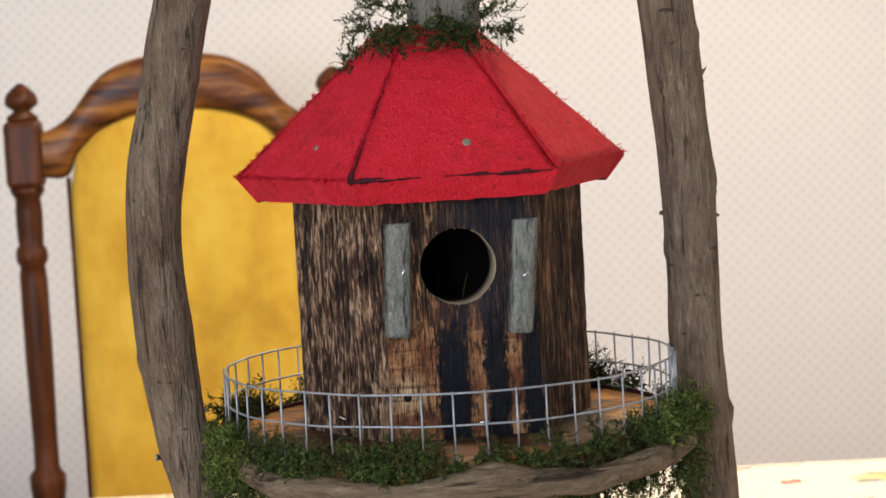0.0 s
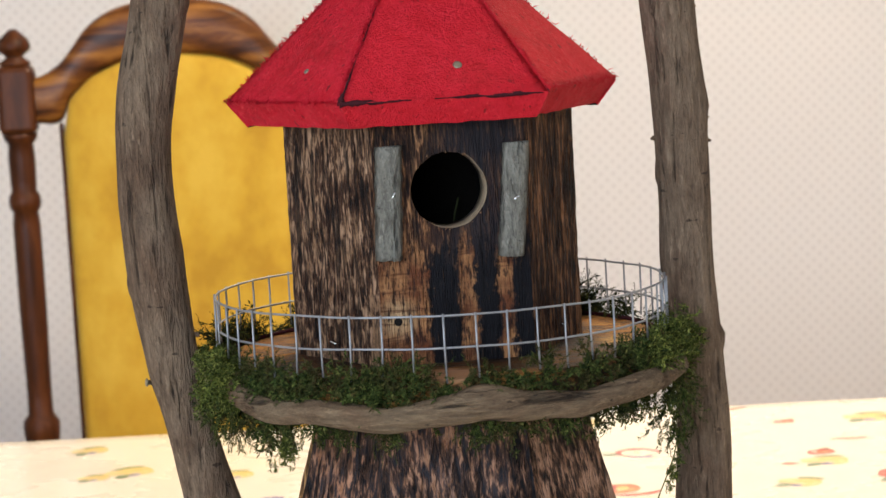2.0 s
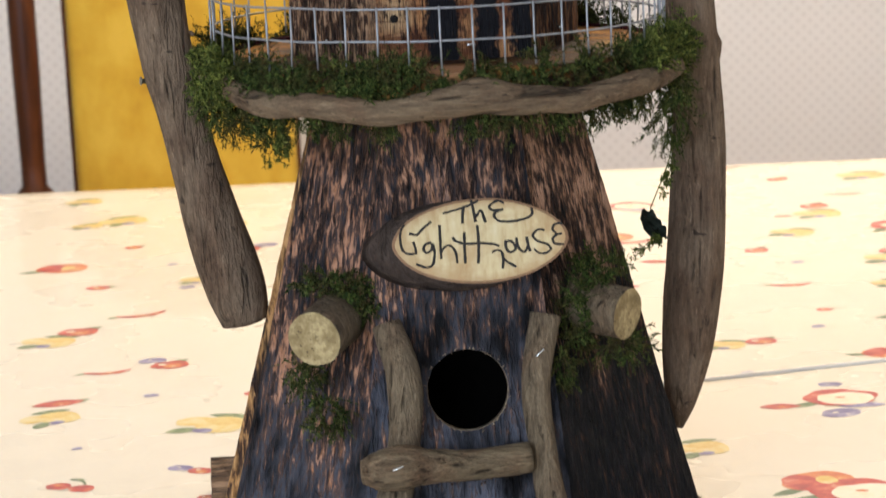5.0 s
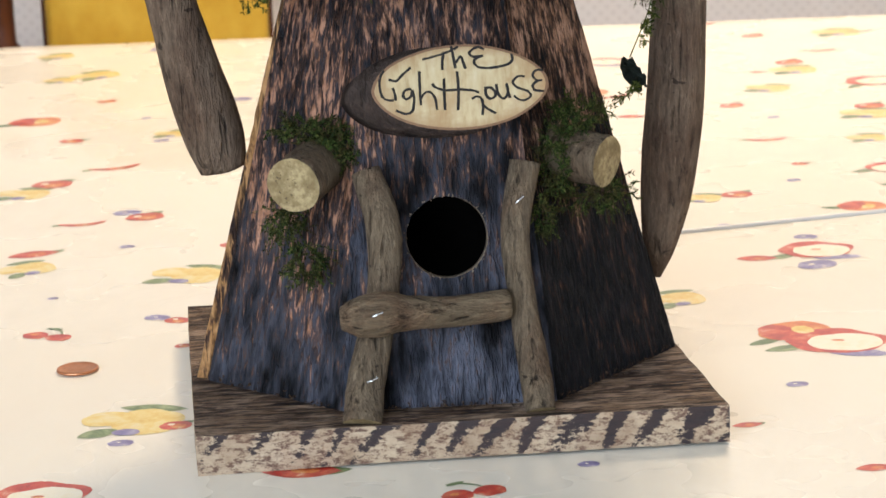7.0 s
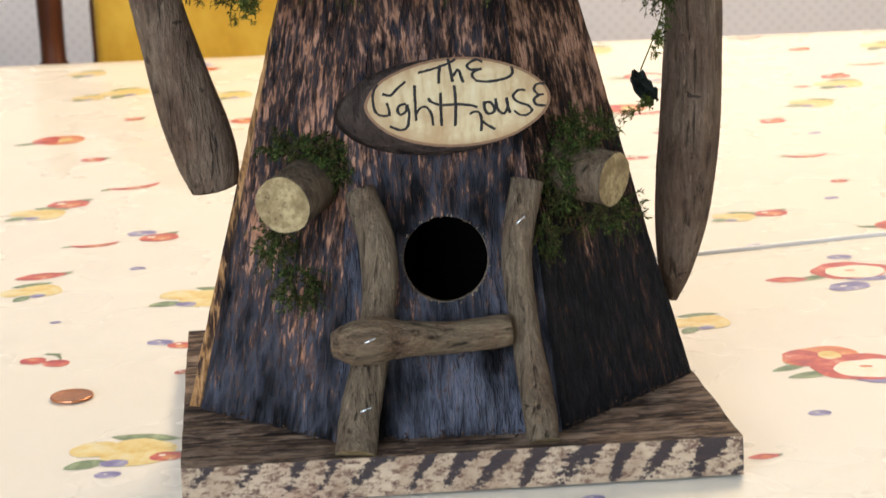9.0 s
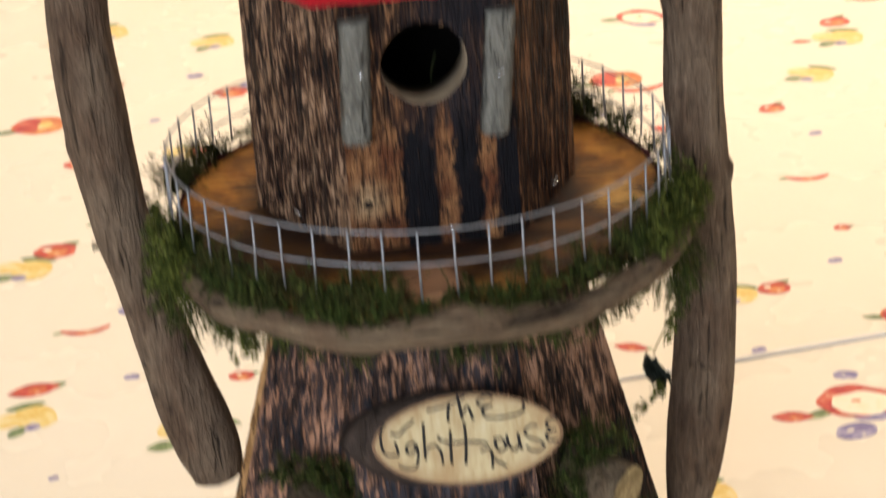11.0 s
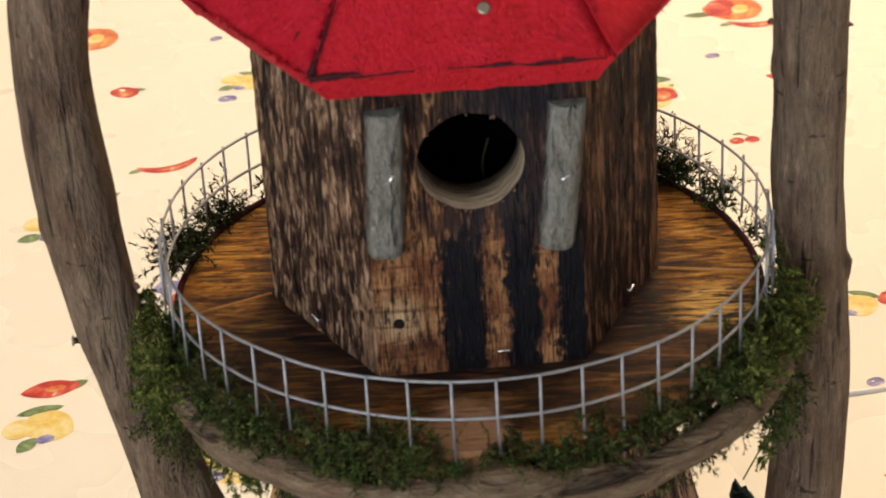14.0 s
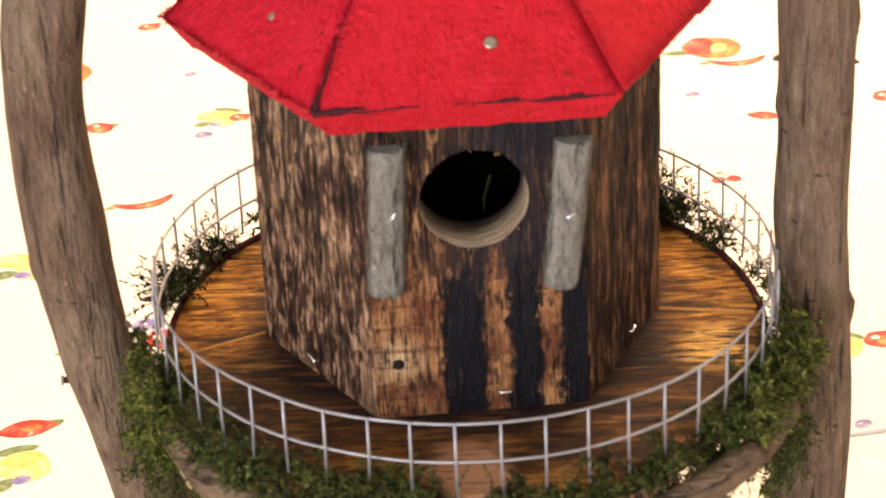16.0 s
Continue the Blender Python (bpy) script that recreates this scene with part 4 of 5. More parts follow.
# ---- chair ----
def dining_chair():
    cy = 2.2
    e = thing("dining_chair", "dark carved wooden chair with a gold velvet back panel", "chair", (-0.2275, cy, FLOOR_Z))
    o = Vector((-0.2275, cy, FLOOR_Z))

    def put(name, bm, m, label="", parent=None, smooth=False):
        bmesh.ops.translate(bm, verts=bm.verts, vec=-o)
        return part(name, bm, m, parent or e, label, smooth)

    for sx in (-1, 1):
        x = o.x + sx * 0.2055
        prof = [(0.018, FLOOR_Z), (0.02, -0.7), (0.024, -0.45), (0.024, -0.32), (0.022, -0.22), (0.0245, -0.205), (0.0245, -0.19), (0.017, -0.18), (0.0165, -0.15), (0.0185, -0.03), (0.0185, 0.075),
                (0.0165, 0.092), (0.0205, 0.098), (0.0215, 0.106), (0.0205, 0.114), (0.0165, 0.12), (0.0175, 0.135), (0.018, 0.165), (0.0165, 0.182), (0.022, 0.190), (0.0235, 0.1965)]
        post = put("post", lathe(prof, 24, at=(x, cy)), M_OAK)
        put("block", box(bmesh.new(), x - 0.0245, x + 0.0245, cy - 0.0245, cy + 0.0245, 0.196, 0.2855, 0.008), M_OAK)
        put("finial", lathe([(0.02, 0.285), (0.021, 0.2905), (0.012, 0.2963), (0.012, 0.2989), (0.021, 0.3056), (0.0225, 0.3115), (0.019, 0.3207), (0.011, 0.3283), (0.004, 0.3341)], 24, at=(x, cy)), M_OAK)
    # bonnet-shaped crest rail
    top = [(-0.182, 0.268), (-0.165, 0.274), (-0.145, 0.288), (-0.128, 0.308), (-0.112, 0.328), (-0.09, 0.345), (-0.06, 0.357), (-0.02, 0.363)]
    top = top + [(-x, z) for x, z in top[::-1]]
    low = [(-0.182, 0.208), (-0.152, 0.208), (-0.135, 0.238), (-0.105, 0.264), (-0.07, 0.279), (-0.03, 0.286)]
    low = low + [(-x, z) for x, z in low[::-1]]
    bm = bmesh.new()
    tp, lp = spline(top, 60), spline(low, 60)
    fr, bk = [], []
    for a, b in zip(tp, lp):
        col = []
        for u, d in ((0, 0.0), (0.06, -0.011), (0.14, -0.015), (0.5, -0.013), (0.86, -0.015), (0.95, -0.011), (1, 0.0)):
            col.append(bm.verts.new((o.x + a[0] * (1 - u) + b[0] * u, cy + d, a[1] * (1 - u) + b[1] * u)))
        fr.append(col)
        bk.append([bm.verts.new((o.x + a[0], cy + 0.016, a[1])), bm.verts.new((o.x + b[0], cy + 0.016, b[1]))])
    for i in range(59):
        for k in range(6):
            f = bm.faces.new((fr[i][k], fr[i + 1][k], fr[i + 1][k + 1], fr[i][k + 1]))
            f.smooth = True
        bm.faces.new((bk[i][0], bk[i][1], bk[i + 1][1], bk[i + 1][0]))
        bm.faces.new((fr[i][0], bk[i][0], bk[i + 1][0], fr[i + 1][0]))
        bm.faces.new((fr[i][6], fr[i + 1][6], bk[i + 1][1], bk[i][1]))
    bmesh.ops.recalc_face_normals(bm, faces=bm.faces)
    put("crest_rail", bm, M_OAK_CREST, "glossy carved bonnet-shaped crest rail")
    # padded back
    arch = [(-0.1485, -0.24)] + [(-0.1485, z) for z in (-0.1, 0.05, 0.19)] + [(-0.138, 0.238), (-0.108, 0.268), (-0.07, 0.285), (-0.027, 0.293)]
    arch = arch + [(-x, z) for x, z in arch[::-1]]
    bm = bmesh.new()
    rings = []
    for grow, d in ((1.0, 0.012), (1.0, 0.0), (0.985, -0.007), (0.93, -0.010), (0.7, -0.0125), (0.3, -0.013)):
        rings.append([bm.verts.new((o.x + x * grow, cy + d, 0.05 + (z - 0.05) * (1 - (1 - grow) * 0.75))) for x, z in arch])
    for a, b in zip(rings, rings[1:]):
        for k in range(len(arch)):
            f = bm.faces.new((a[k], a[(k + 1) % len(arch)], b[(k + 1) % len(arch)], b[k]))
            f.smooth = True
    bm.faces.new(rings[-1])
    bm.faces.new(rings[0][::-1])
    bmesh.ops.recalc_face_normals(bm, faces=bm.faces)
    put("back_panel", bm, M_GOLD, "gold velvet upholstered panel")
    for sx in (-1, 1):
        put("panel_stile", box(bmesh.new(), o.x + sx * 0.1508 - 0.0022, o.x + sx * 0.1508 + 0.0022, cy - 0.006, cy + 0.014, -0.25, 0.207, 0.002), M_OAK)
    put("lower_rail", box(bmesh.new(), o.x - 0.19, o.x + 0.19, cy - 0.012, cy + 0.012, -0.29, -0.245, 0.004), M_OAK)
    put("seat", box(bmesh.new(), o.x - 0.215, o.x + 0.215, cy - 0.42, cy - 0.03, -0.345, -0.285, 0.018), M_GOLD, "gold velvet seat cushion")
    put("seat_frame", box(bmesh.new(), o.x - 0.21, o.x + 0.21, cy - 0.415, cy + 0.02, -0.4, -0.346, 0.005), M_OAK)
    for sx in (-1, 1):
        put("leg", lathe([(0.016, FLOOR_Z), (0.022, -0.7), (0.018, -0.6), (0.024, -0.45), (0.024, -0.402)], 16, at=(o.x + sx * 0.185, cy - 0.39)), M_OAK)
    return e


dining_chair()

# ---- birdhouse ----
house = thing("birdhouse", "rustic lighthouse birdhouse of charred wood with red roof and moss", "birdhouse")
rng = random.Random(4)
PLATE_T = 0.0165

# base plate: charred top, striped sawn edges
bm = box(bmesh.new(), -0.1045, 0.1085, -0.102, 0.094, 0.0, PLATE_T)
bmesh.ops.subdivide_edges(bm, edges=bm.edges[:], cuts=14, use_grid_fill=True)
for v in bm.verts:
    k = Vector((v.co.x * 60, v.co.y * 60, v.co.z * 60))
    if v.co.x < -0.104 or v.co.x > 0.108 or v.co.y < -0.1015 or v.co.y > 0.0935:
        v.co += Vector((noise.noise(k), noise.noise(k + Vector((5, 0, 0))), 0)) * 0.0007
    v.co.x -= (v.co.y + 0.102) * (0.0625 + 0.0175 * v.co.x / 0.1)
    if v.co.z < 0.001 and v.co.y < 0.0:
        v.co.z += max(0.0, 0.0016 + 0.017 * v.co.x) * min(1.0, -v.co.y / 0.08)
    if v.co.z > PLATE_T - 0.001:
        v.co.z += noise.noise(k * 2) * 0.0004
for f in bm.faces:
    f.normal_update()
    f.material_index = 0 if abs(f.normal.z) > 0.5 else 1
base_plate = part("base_plate", bm, [charred("charred_plate_top", 0.58, (0.28, 0.18, 0.11), along=(0.15, 1, 1)), M_PLATE_EDGE], house, "square board, scorched top and striped sawn edges")


def hexa(i, R):
    a = radians(-120 + 60 * i)
    return Vector((R * math.cos(a), R * math.sin(a), 0))


def hex_wall(i, R0, R1, z0, z1, name, m, thick, seed, hole=None, label="", parent=None, cols=64, rows=44):
    """Board i of a six-sided tower: 0 is the front, then anticlockwise seen from above."""
    a0, b0 = hexa(i, R0) + Vector((0, 0, z0)), hexa(i + 1, R0) + Vector((0, 0, z0))
    a1, b1 = hexa(i, R1) + Vector((0, 0, z1)), hexa(i + 1, R1) + Vector((0, 0, z1))
    low, high = (a0 + b0) / 2, (a1 + b1) / 2
    up = (high - low).normalized()
    ex = (b0 - a0).normalized()
    inn = up.cross(ex).normalized()
    bm = board((b0 - a0).length, (b1 - a1).length, (high - low).length, thick, seed, hole, cols, rows)
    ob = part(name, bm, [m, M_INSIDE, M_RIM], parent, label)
    ob.matrix_basis = Matrix.Translation(low) @ Matrix((ex, -inn if inn.dot(low * -1) < 0 else inn, up)).transposed().to_4x4()
    return ob


Z_DECK0, Z_DECK = 0.2045, 0.2155
# lower tower: six tapering boards, the front one narrower
FOOT = [(-0.0455, -0.081), (0.0415, -0.084), (0.1020, -0.017), (0.058, 0.086), (-0.052, 0.086), (-0.1020, -0.026)]
HEAD = [(-0.0270, -0.044), (0.0260, -0.045), (0.0500, -0.008), (0.028, 0.043), (-0.027, 0.043), (-0.0505, -0.012)]
tower_mats = [M_TOWER_FRONT, M_TOWER_RIGHT, M_TOWER, M_TOWER, M_TOWER_EDGE, M_TOWER]
tower_front = None
for i in range(6):
    j = (i + 1) % 6
    a0, b0, a1, b1 = Vector((*FOOT[i], PLATE_T)), Vector((*FOOT[j], PLATE_T)), Vector((*HEAD[i], Z_DECK0)), Vector((*HEAD[j], Z_DECK0))
    if i == 4:
        b0, b1 = b0 + Vector((-0.0050, 0.0045, 0)), b1 + Vector((-0.0030, 0.0035, 0))
    low, high = (a0 + b0) / 2, (a1 + b1) / 2
    ex, up = (b0 - a0).normalized(), (high - low).normalized()
    inn = up.cross(ex).normalized()
    inn = inn if inn.dot(-low) > 0 else -inn
    place = Matrix.Translation(low) @ Matrix((ex, inn, up)).transposed().to_4x4()
    bm = board((b0 - a0).length, (b1 - a1).length, (high - low).length, 0.010, i + 3, (0.0018, 0.0685, 0.0165) if i == 0 else None)
    bm.transform(place)
    ob = part("tower_board", bm, [tower_mats[i], M_INSIDE, M_RIM], house, "charred board with bluish sheen in its colour and round entrance hole" if i == 0 else "")
    if i == 0:
        tower_front, tower_place = ob, place

# deck
bm = bmesh.new()
prof = [(0.0, Z_DECK0), (0.087, Z_DECK0), (0.0912, Z_DECK0 + 0.001), (0.0922, Z_DECK - 0.002), (0.0912, Z_DECK), (0.07, Z_DECK), (0.04, Z_DECK), (0.0, Z_DECK)]
loops = []
for r, z in prof[1:-1]:
    loops.append([bm.verts.new((-0.002 + r * math.cos(2 * math.pi * k / 72) * (1 + 0.006 * noise.noise(Vector((k * 0.4, 1, 1)))), -0.005 + r * math.sin(2 * math.pi * k / 72), z)) for k in range(72)])
for a, b in zip(loops, loops[1:]):
    for k in range(72):
        bm.faces.new((a[k], a[(k + 1) % 72], b[(k + 1) % 72], b[k]))
bm.faces.new(loops[0][::-1])
bm.faces.new(loops[-1])
part("deck", bm, M_DECK, house, "round scorched orange-brown board")

M_SCORE = mat("bare_scored_wood", 0.6, spec=0.2)
n = N(M_SCORE)
n.colour(n.mix(n.noise(n.coords(), 500, 3), (0.50, 0.25, 0.07), (0.30, 0.12, 0.03)))
# pale scored lines across the deck
for p, q in (((-0.089, -0.017), (-0.064, -0.005)), ((0.058, 0.001), (0.087, -0.003))):
    bm = tube([(p[0], p[1], Z_DECK), (q[0], q[1], Z_DECK)], 0.0006, 6)
    part("scored_line", bm, M_SCORE, house, "pale scored line in the deck")

# upper house
HR = 0.0618
house_front = None
UPPER = pose(-0.0025, 0, 0, 0, 0, 5)
house_mats = [M_FRONT, M_HOUSE_RIGHT, M_HOUSE, M_HOUSE, M_HOUSE, M_HOUSE]
for i in range(6):
    hole = (-0.0007, 0.0692, 0.0153) if i == 0 else None
    wb = hex_wall(i, HR, HR, Z_DECK, 0.3195, "house_board", house_mats[i], 0.0155 if i == 0 else 0.0095, i + 11, hole, "charred board with round entrance hole and bare streaks" if i == 0 else "", house)
    wb.matrix_basis = UPPER @ wb.matrix_basis
    house_front = wb if i == 0 else house_front


def chips(hx, hz, hr, count, parent, m):
    """Torn splinters round a drilled hole, in the board's own plane."""
    bm = bmesh.new()
    for _ in range(count):
        a = rng.uniform(0, 2 * math.pi)
        c, s_ = math.cos(a), math.sin(a)
        p = Vector((hx + c * hr * rng.uniform(0.97, 1.06), -0.0004, hz + s_ * hr * rng.uniform(0.97, 1.06)))
        d = Vector((c * rng.uniform(-0.5, 1.0) + rng.gauss(0, 0.3), -0.25, s_ * rng.uniform(-0.5, 1.0) + rng.gauss(0, 0.7))).normalized()
        L = rng.uniform(0.0004, 0.0014)
        w = d.cross(Vector((0, 1, 0))).normalized() * rng.uniform(0.0002, 0.0005)
        vs = [bm.verts.new(q) for q in (p - w, p + w, p + d * L, p + Vector((0, -0.0005, 0)))]
        for t in ((0, 1, 2), (0, 2, 3), (1, 3, 2)):
            bm.faces.new([vs[k] for k in t])
    return tagged(part("torn_rim", bm, m, parent, "pale torn splinters round the hole"), kind="stuff")


chips(0.0018, 0.0685, 0.0165, 50, tower_front, M_RIM).data.transform(tower_place)
chips(-0.0007, 0.0692, 0.0153, 18, house_front, M_SIGN_RIM)
knot = lathe([(0.0006, -0.0006), (0.0018, -0.0002), (0.0016, 0.0003), (0.0007, 0.0004)], 12)
kb = part("knot", knot, M_INSIDE, house_front, "small dark knot in the wood")
kb.matrix_basis = pose(-0.0240, 0.0, 0.0178, 90, 0, 0)
part("inner_twig", tube(spline([(0.005, -0.022, 0.262), (0.0045, -0.026, 0.270), (0.0065, -0.028, 0.279)], 10), 0.0004, 6), M_MOSS_DARK, house, "thin twig seen inside the hole")
part("deck_rim", tube([(-0.002 + 0.0914 * math.cos(radians(a)), -0.005 + 0.0914 * math.sin(radians(a)), Z_DECK + 0.0006) for a in range(-5, 188, 3)], 0.0011, 6), M_SEAM, house, "dark charred back rim of the deck")


# shutters: flat strips of grey bark
def shutter(x0, x1, z0, z1, lean, seed):
    bm = bmesh.new()
    k = 18
    rows_ = []
    for j in range(k + 1):
        v = j / k
        z = z0 + (z1 - z0) * v
        row = []
        for i in range(9):
            u = i / 8
            w = 0.0006 * noise.noise(Vector((j * 0.8, 0 if i < 4 else 9, seed)))
            x = x0 + (x1 - x0) * u + lean * (v - 0.5) + (w if i in (0, 8) else 0)
            y = -0.0540 - 0.0052 * (1 - (2 * u - 1) ** 2) ** 0.5 + 0.0005 * noise.noise(Vector((i * 1.3, j * 0.9, seed)))
            row.append(bm.verts.new((x, y, z + 0.0008 * noise.noise(Vector((i * 0.9, 3, seed + (0 if j < 9 else 5)))) * (j in (0, k)))))
        rows_.append(row)
    for j in range(k):
        for i in range(8):
            f = bm.faces.new((rows_[j][i], rows_[j][i + 1], rows_[j + 1][i + 1], rows_[j + 1][i]))
            f.smooth = True
    bm.faces.new(rows_[0][::-1])
    bm.faces.new(rows_[-1])
    bm.faces.new([r[0] for r in rows_][::1] + [r[8] for r in rows_][::-1])
    bmesh.ops.recalc_face_normals(bm, faces=bm.faces)
    ob = part("shutter", bm, M_SHUTTER, house, "grey lichen bark strip")
    ob.matrix_basis = UPPER
    return ob


def nail(parent, at, way, r=0.0011, length=0.002):
    bm = lathe([(r * 0.6, -length), (r * 0.6, 0.0), (r, 0.0001), (r, 0.0005), (r * 0.7, 0.0008)], 10)
    ob = part("nail", bm, M_NAIL, parent, "steel nail head")
    ob.matrix_basis = Matrix.Translation(at) @ Vector(way).to_track_quat("Z", "Y").to_matrix().to_4x4()
    return ob


s1 = shutter(-0.0308, -0.0198, 0.2585, 0.3035, 0.0021, 1)
s2 = shutter(0.0196, 0.0306, 0.2570, 0.3022, 0.0042, 2)


def staple(parent, at, way, turn, length=0.0042):
    """The crown of a wire staple pressed into wood."""
    bm = tube([(-length / 2, 0, -0.001), (-length / 2, 0, 0.0003), (length / 2, 0, 0.0003), (length / 2, 0, -0.001)], 0.0004, 6)
    ob = part("staple", bm, M_STAPLE, parent, "bright steel staple")
    ob.matrix_basis = Matrix.Translation(at) @ Vector(way).to_track_quat("Z", "Y").to_matrix().to_4x4() @ pose(0, 0, 0, 0, 0, turn)
    return ob


M_STAPLE = mat("bright_staple_steel", 0.25, 0.9)
n = N(M_STAPLE)
n.colour(n.mix(n.noise(n.coords(), 900), (0.8, 0.8, 0.78), (0.6, 0.6, 0.58)))
staple(s1, (-0.0238, -0.0593, 0.2845), (0, -1, 0), 60, 0.0022)
staple(s2, (0.0252, -0.0593, 0.2805), (0, -1, 0), 30, 0.0022)
# roof: six thick red boards
RZ0, RZ1, RR0, RR1 = 0.3225, 0.381, 0.0825, 0.0185
ROOF = pose(-0.004, 0.001, 0, 0, 0, 4)
for i in range(6):
    bm = bmesh.new()
    dz = (0.0, 0.0008, -0.0004, 0.0003, -0.0006, 0.0)[i]
    gap = 0.00012
    cols, rows = 14, 14
    grid = []
    for j in range(rows + 1):
        v = j / rows
        R = RR0 + (RR1 - RR0) * v
        a, b = hexa(i, R), hexa(i + 1, R)
        ex = (b - a).normalized()
        a, b = a + ex * gap, b - ex * gap
        row = []
        for k in range(cols + 1):
            u = k / cols
            p = a.lerp(b, u) + Vector((0, 0, RZ0 + dz + (RZ1 - RZ0) * v))
            q = Vector((u * 7 + i * 5, v * 4, i))
            p.z += 0.0008 * noise.noise(q * 1.4) - 0.0004 * abs(2 * u - 1) ** 20
            if j == 0:
                out = (a + b).normalized()
                p += out * 0.0008 * noise.noise(Vector((u * 16, i * 3, 0)))
            row.append(bm.verts.new(p))
        grid.append(row)
    for j in range(rows):
        for k in range(cols):
            f = bm.faces.new((grid[j][k], grid[j][k + 1], grid[j + 1][k + 1], grid[j + 1][k]))
            f.smooth = True
    inner0 = [hexa(i, 0.074).lerp(hexa(i + 1, 0.074), k / cols) + Vector((0, 0, RZ0 + dz - 0.0105 + 0.0006 * noise.noise(Vector((k * 0.7, i, 4))))) for k in range(cols + 1)]
    under = [bm.verts.new(p) for p in inner0]
    inner1 = [bm.verts.new(hexa(i, 0.012).lerp(hexa(i + 1, 0.012), k / cols) + Vector((0, 0, RZ1 - 0.010))) for k in range(cols + 1)]
    for k in range(cols):
        bm.faces.new((under[k], under[k + 1], grid[0][k + 1], grid[0][k]))
        f = bm.faces.new((inner1[k], inner1[k + 1], under[k + 1], under[k]))
        f.material_index = 1
        bm.faces.new((grid[-1][k], grid[-1][k + 1], inner1[k + 1], inner1[k]))
    for k, s in ((0, 1), (cols, -1)):
        bm.faces.new([r[k] for r in grid] + [inner1[k], under[k]])
    bmesh.ops.recalc_face_normals(bm, faces=bm.faces)
    # splinters along the eave and the torn edges
    for _ in range((40, 170, 20, 5, 200, 520)[i]):
        u, v = rng.random(), rng.choice((0.0, rng.random(), rng.random()))
        R = RR0 + (RR1 - RR0) * v
        if v > 0:
            u = rng.choice((0.01, 0.99))
        p = hexa(i, R).lerp(hexa(i + 1, R), u) + Vector((0, 0, RZ0 + dz + (RZ1 - RZ0) * v))
        out = (hexa(i, 1) + hexa(i + 1, 1)).normalized()
        d = (out * rng.uniform(0.2, 0.8) + Vector((rng.gauss(0, 0.4), rng.gauss(0, 0.4), rng.uniform(-0.5, 0.9)))).normalized()
        L = rng.uniform(0.0008, 0.0030)
        w = d.cross(Vector((0, 0, 1))).normalized() * 0.00045
        vs = [bm.verts.new(q) for q in (p - w, p + w, p + d * L, p + Vector((0, 0, 0.0005)))]
        bm.faces.new(vs[:3])
        bm.faces.new((vs[1], vs[3], vs[2]))
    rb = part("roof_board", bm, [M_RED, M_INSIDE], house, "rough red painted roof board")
    rb.matrix_basis = ROOF
    if i in (0, 5, 1):
        R = RR0 + (RR1 - RR0) * 0.2
        for u in ((0.6,) if i == 0 else (0.55,)):
            p = hexa(i, R).lerp(hexa(i + 1, R), u) + Vector((0, 0, RZ0 + (RZ1 - RZ0) * 0.2))
            out = (hexa(i, 1) + hexa(i + 1, 1)).normalized() * 0.72 + Vector((0, 0, 0.69))
            nail(rb, p - out * 0.0003, out, 0.0019 if i == 0 else 0.0013)
# dark grime in the seams and along the front eave
for i, u0, u1, r in ((0, 0.0, 0.07, 0.0014), (0, 0.07, 0.33, 0.0005), (0, 0.40, 0.62, 0.0003), (1, 0.0, 0.04, 0.0003)):
    p0 = hexa(i, RR0 + (RR1 - RR0) * u0) + Vector((0, 0, RZ0 + (RZ1 - RZ0) * u0 - 0.0004))
    p1 = hexa(i, RR0 + (RR1 - RR0) * u1) + Vector((0, 0, RZ0 + (RZ1 - RZ0) * u1 - 0.0004))
    part("seam", limb([p0, p0.lerp(p1, 0.3), p0.lerp(p1, 0.7), p1], [r, r * 0.9, r * 0.6, r * 0.3], 16, 6, 0.5, i), [M_SEAM, M_SEAM], house, "dark grimy joint between roof boards").matrix_basis = ROOF
p0, p1 = hexa(0, RR0), hexa(1, RR0)
for us, rs in (((0.0, 0.08, 0.2, 0.34), (0.0014, 0.0009, 0.0007, 0.0003)), ((0.45, 0.6, 0.8, 0.97), (0.0003, 0.0005, 0.0009, 0.0005))):
    part("seam", limb([p0.lerp(p1, u) + Vector((0, 0.0004, RZ0 - 0.0004)) for u in us], rs, 24, 6, 0.7, 7), [M_SEAM, M_SEAM], house, "dark grime along the eave").matrix_basis = ROOF

# stub of log on the roof
part("roof_log", limb([(0.004, -0.004, 0.379), (0.0045, -0.004, 0.40), (0.005, -0.003, 0.43)], [0.0155, 0.015, 0.0145], 14, 24, 0.06, 3), [bark("grey_log_bark", (0.085, 0.07, 0.053), (0.22, 0.19, 0.15), (0.07, 0.055, 0.04)), M_CUT], house, "short grey log standing on the roof")

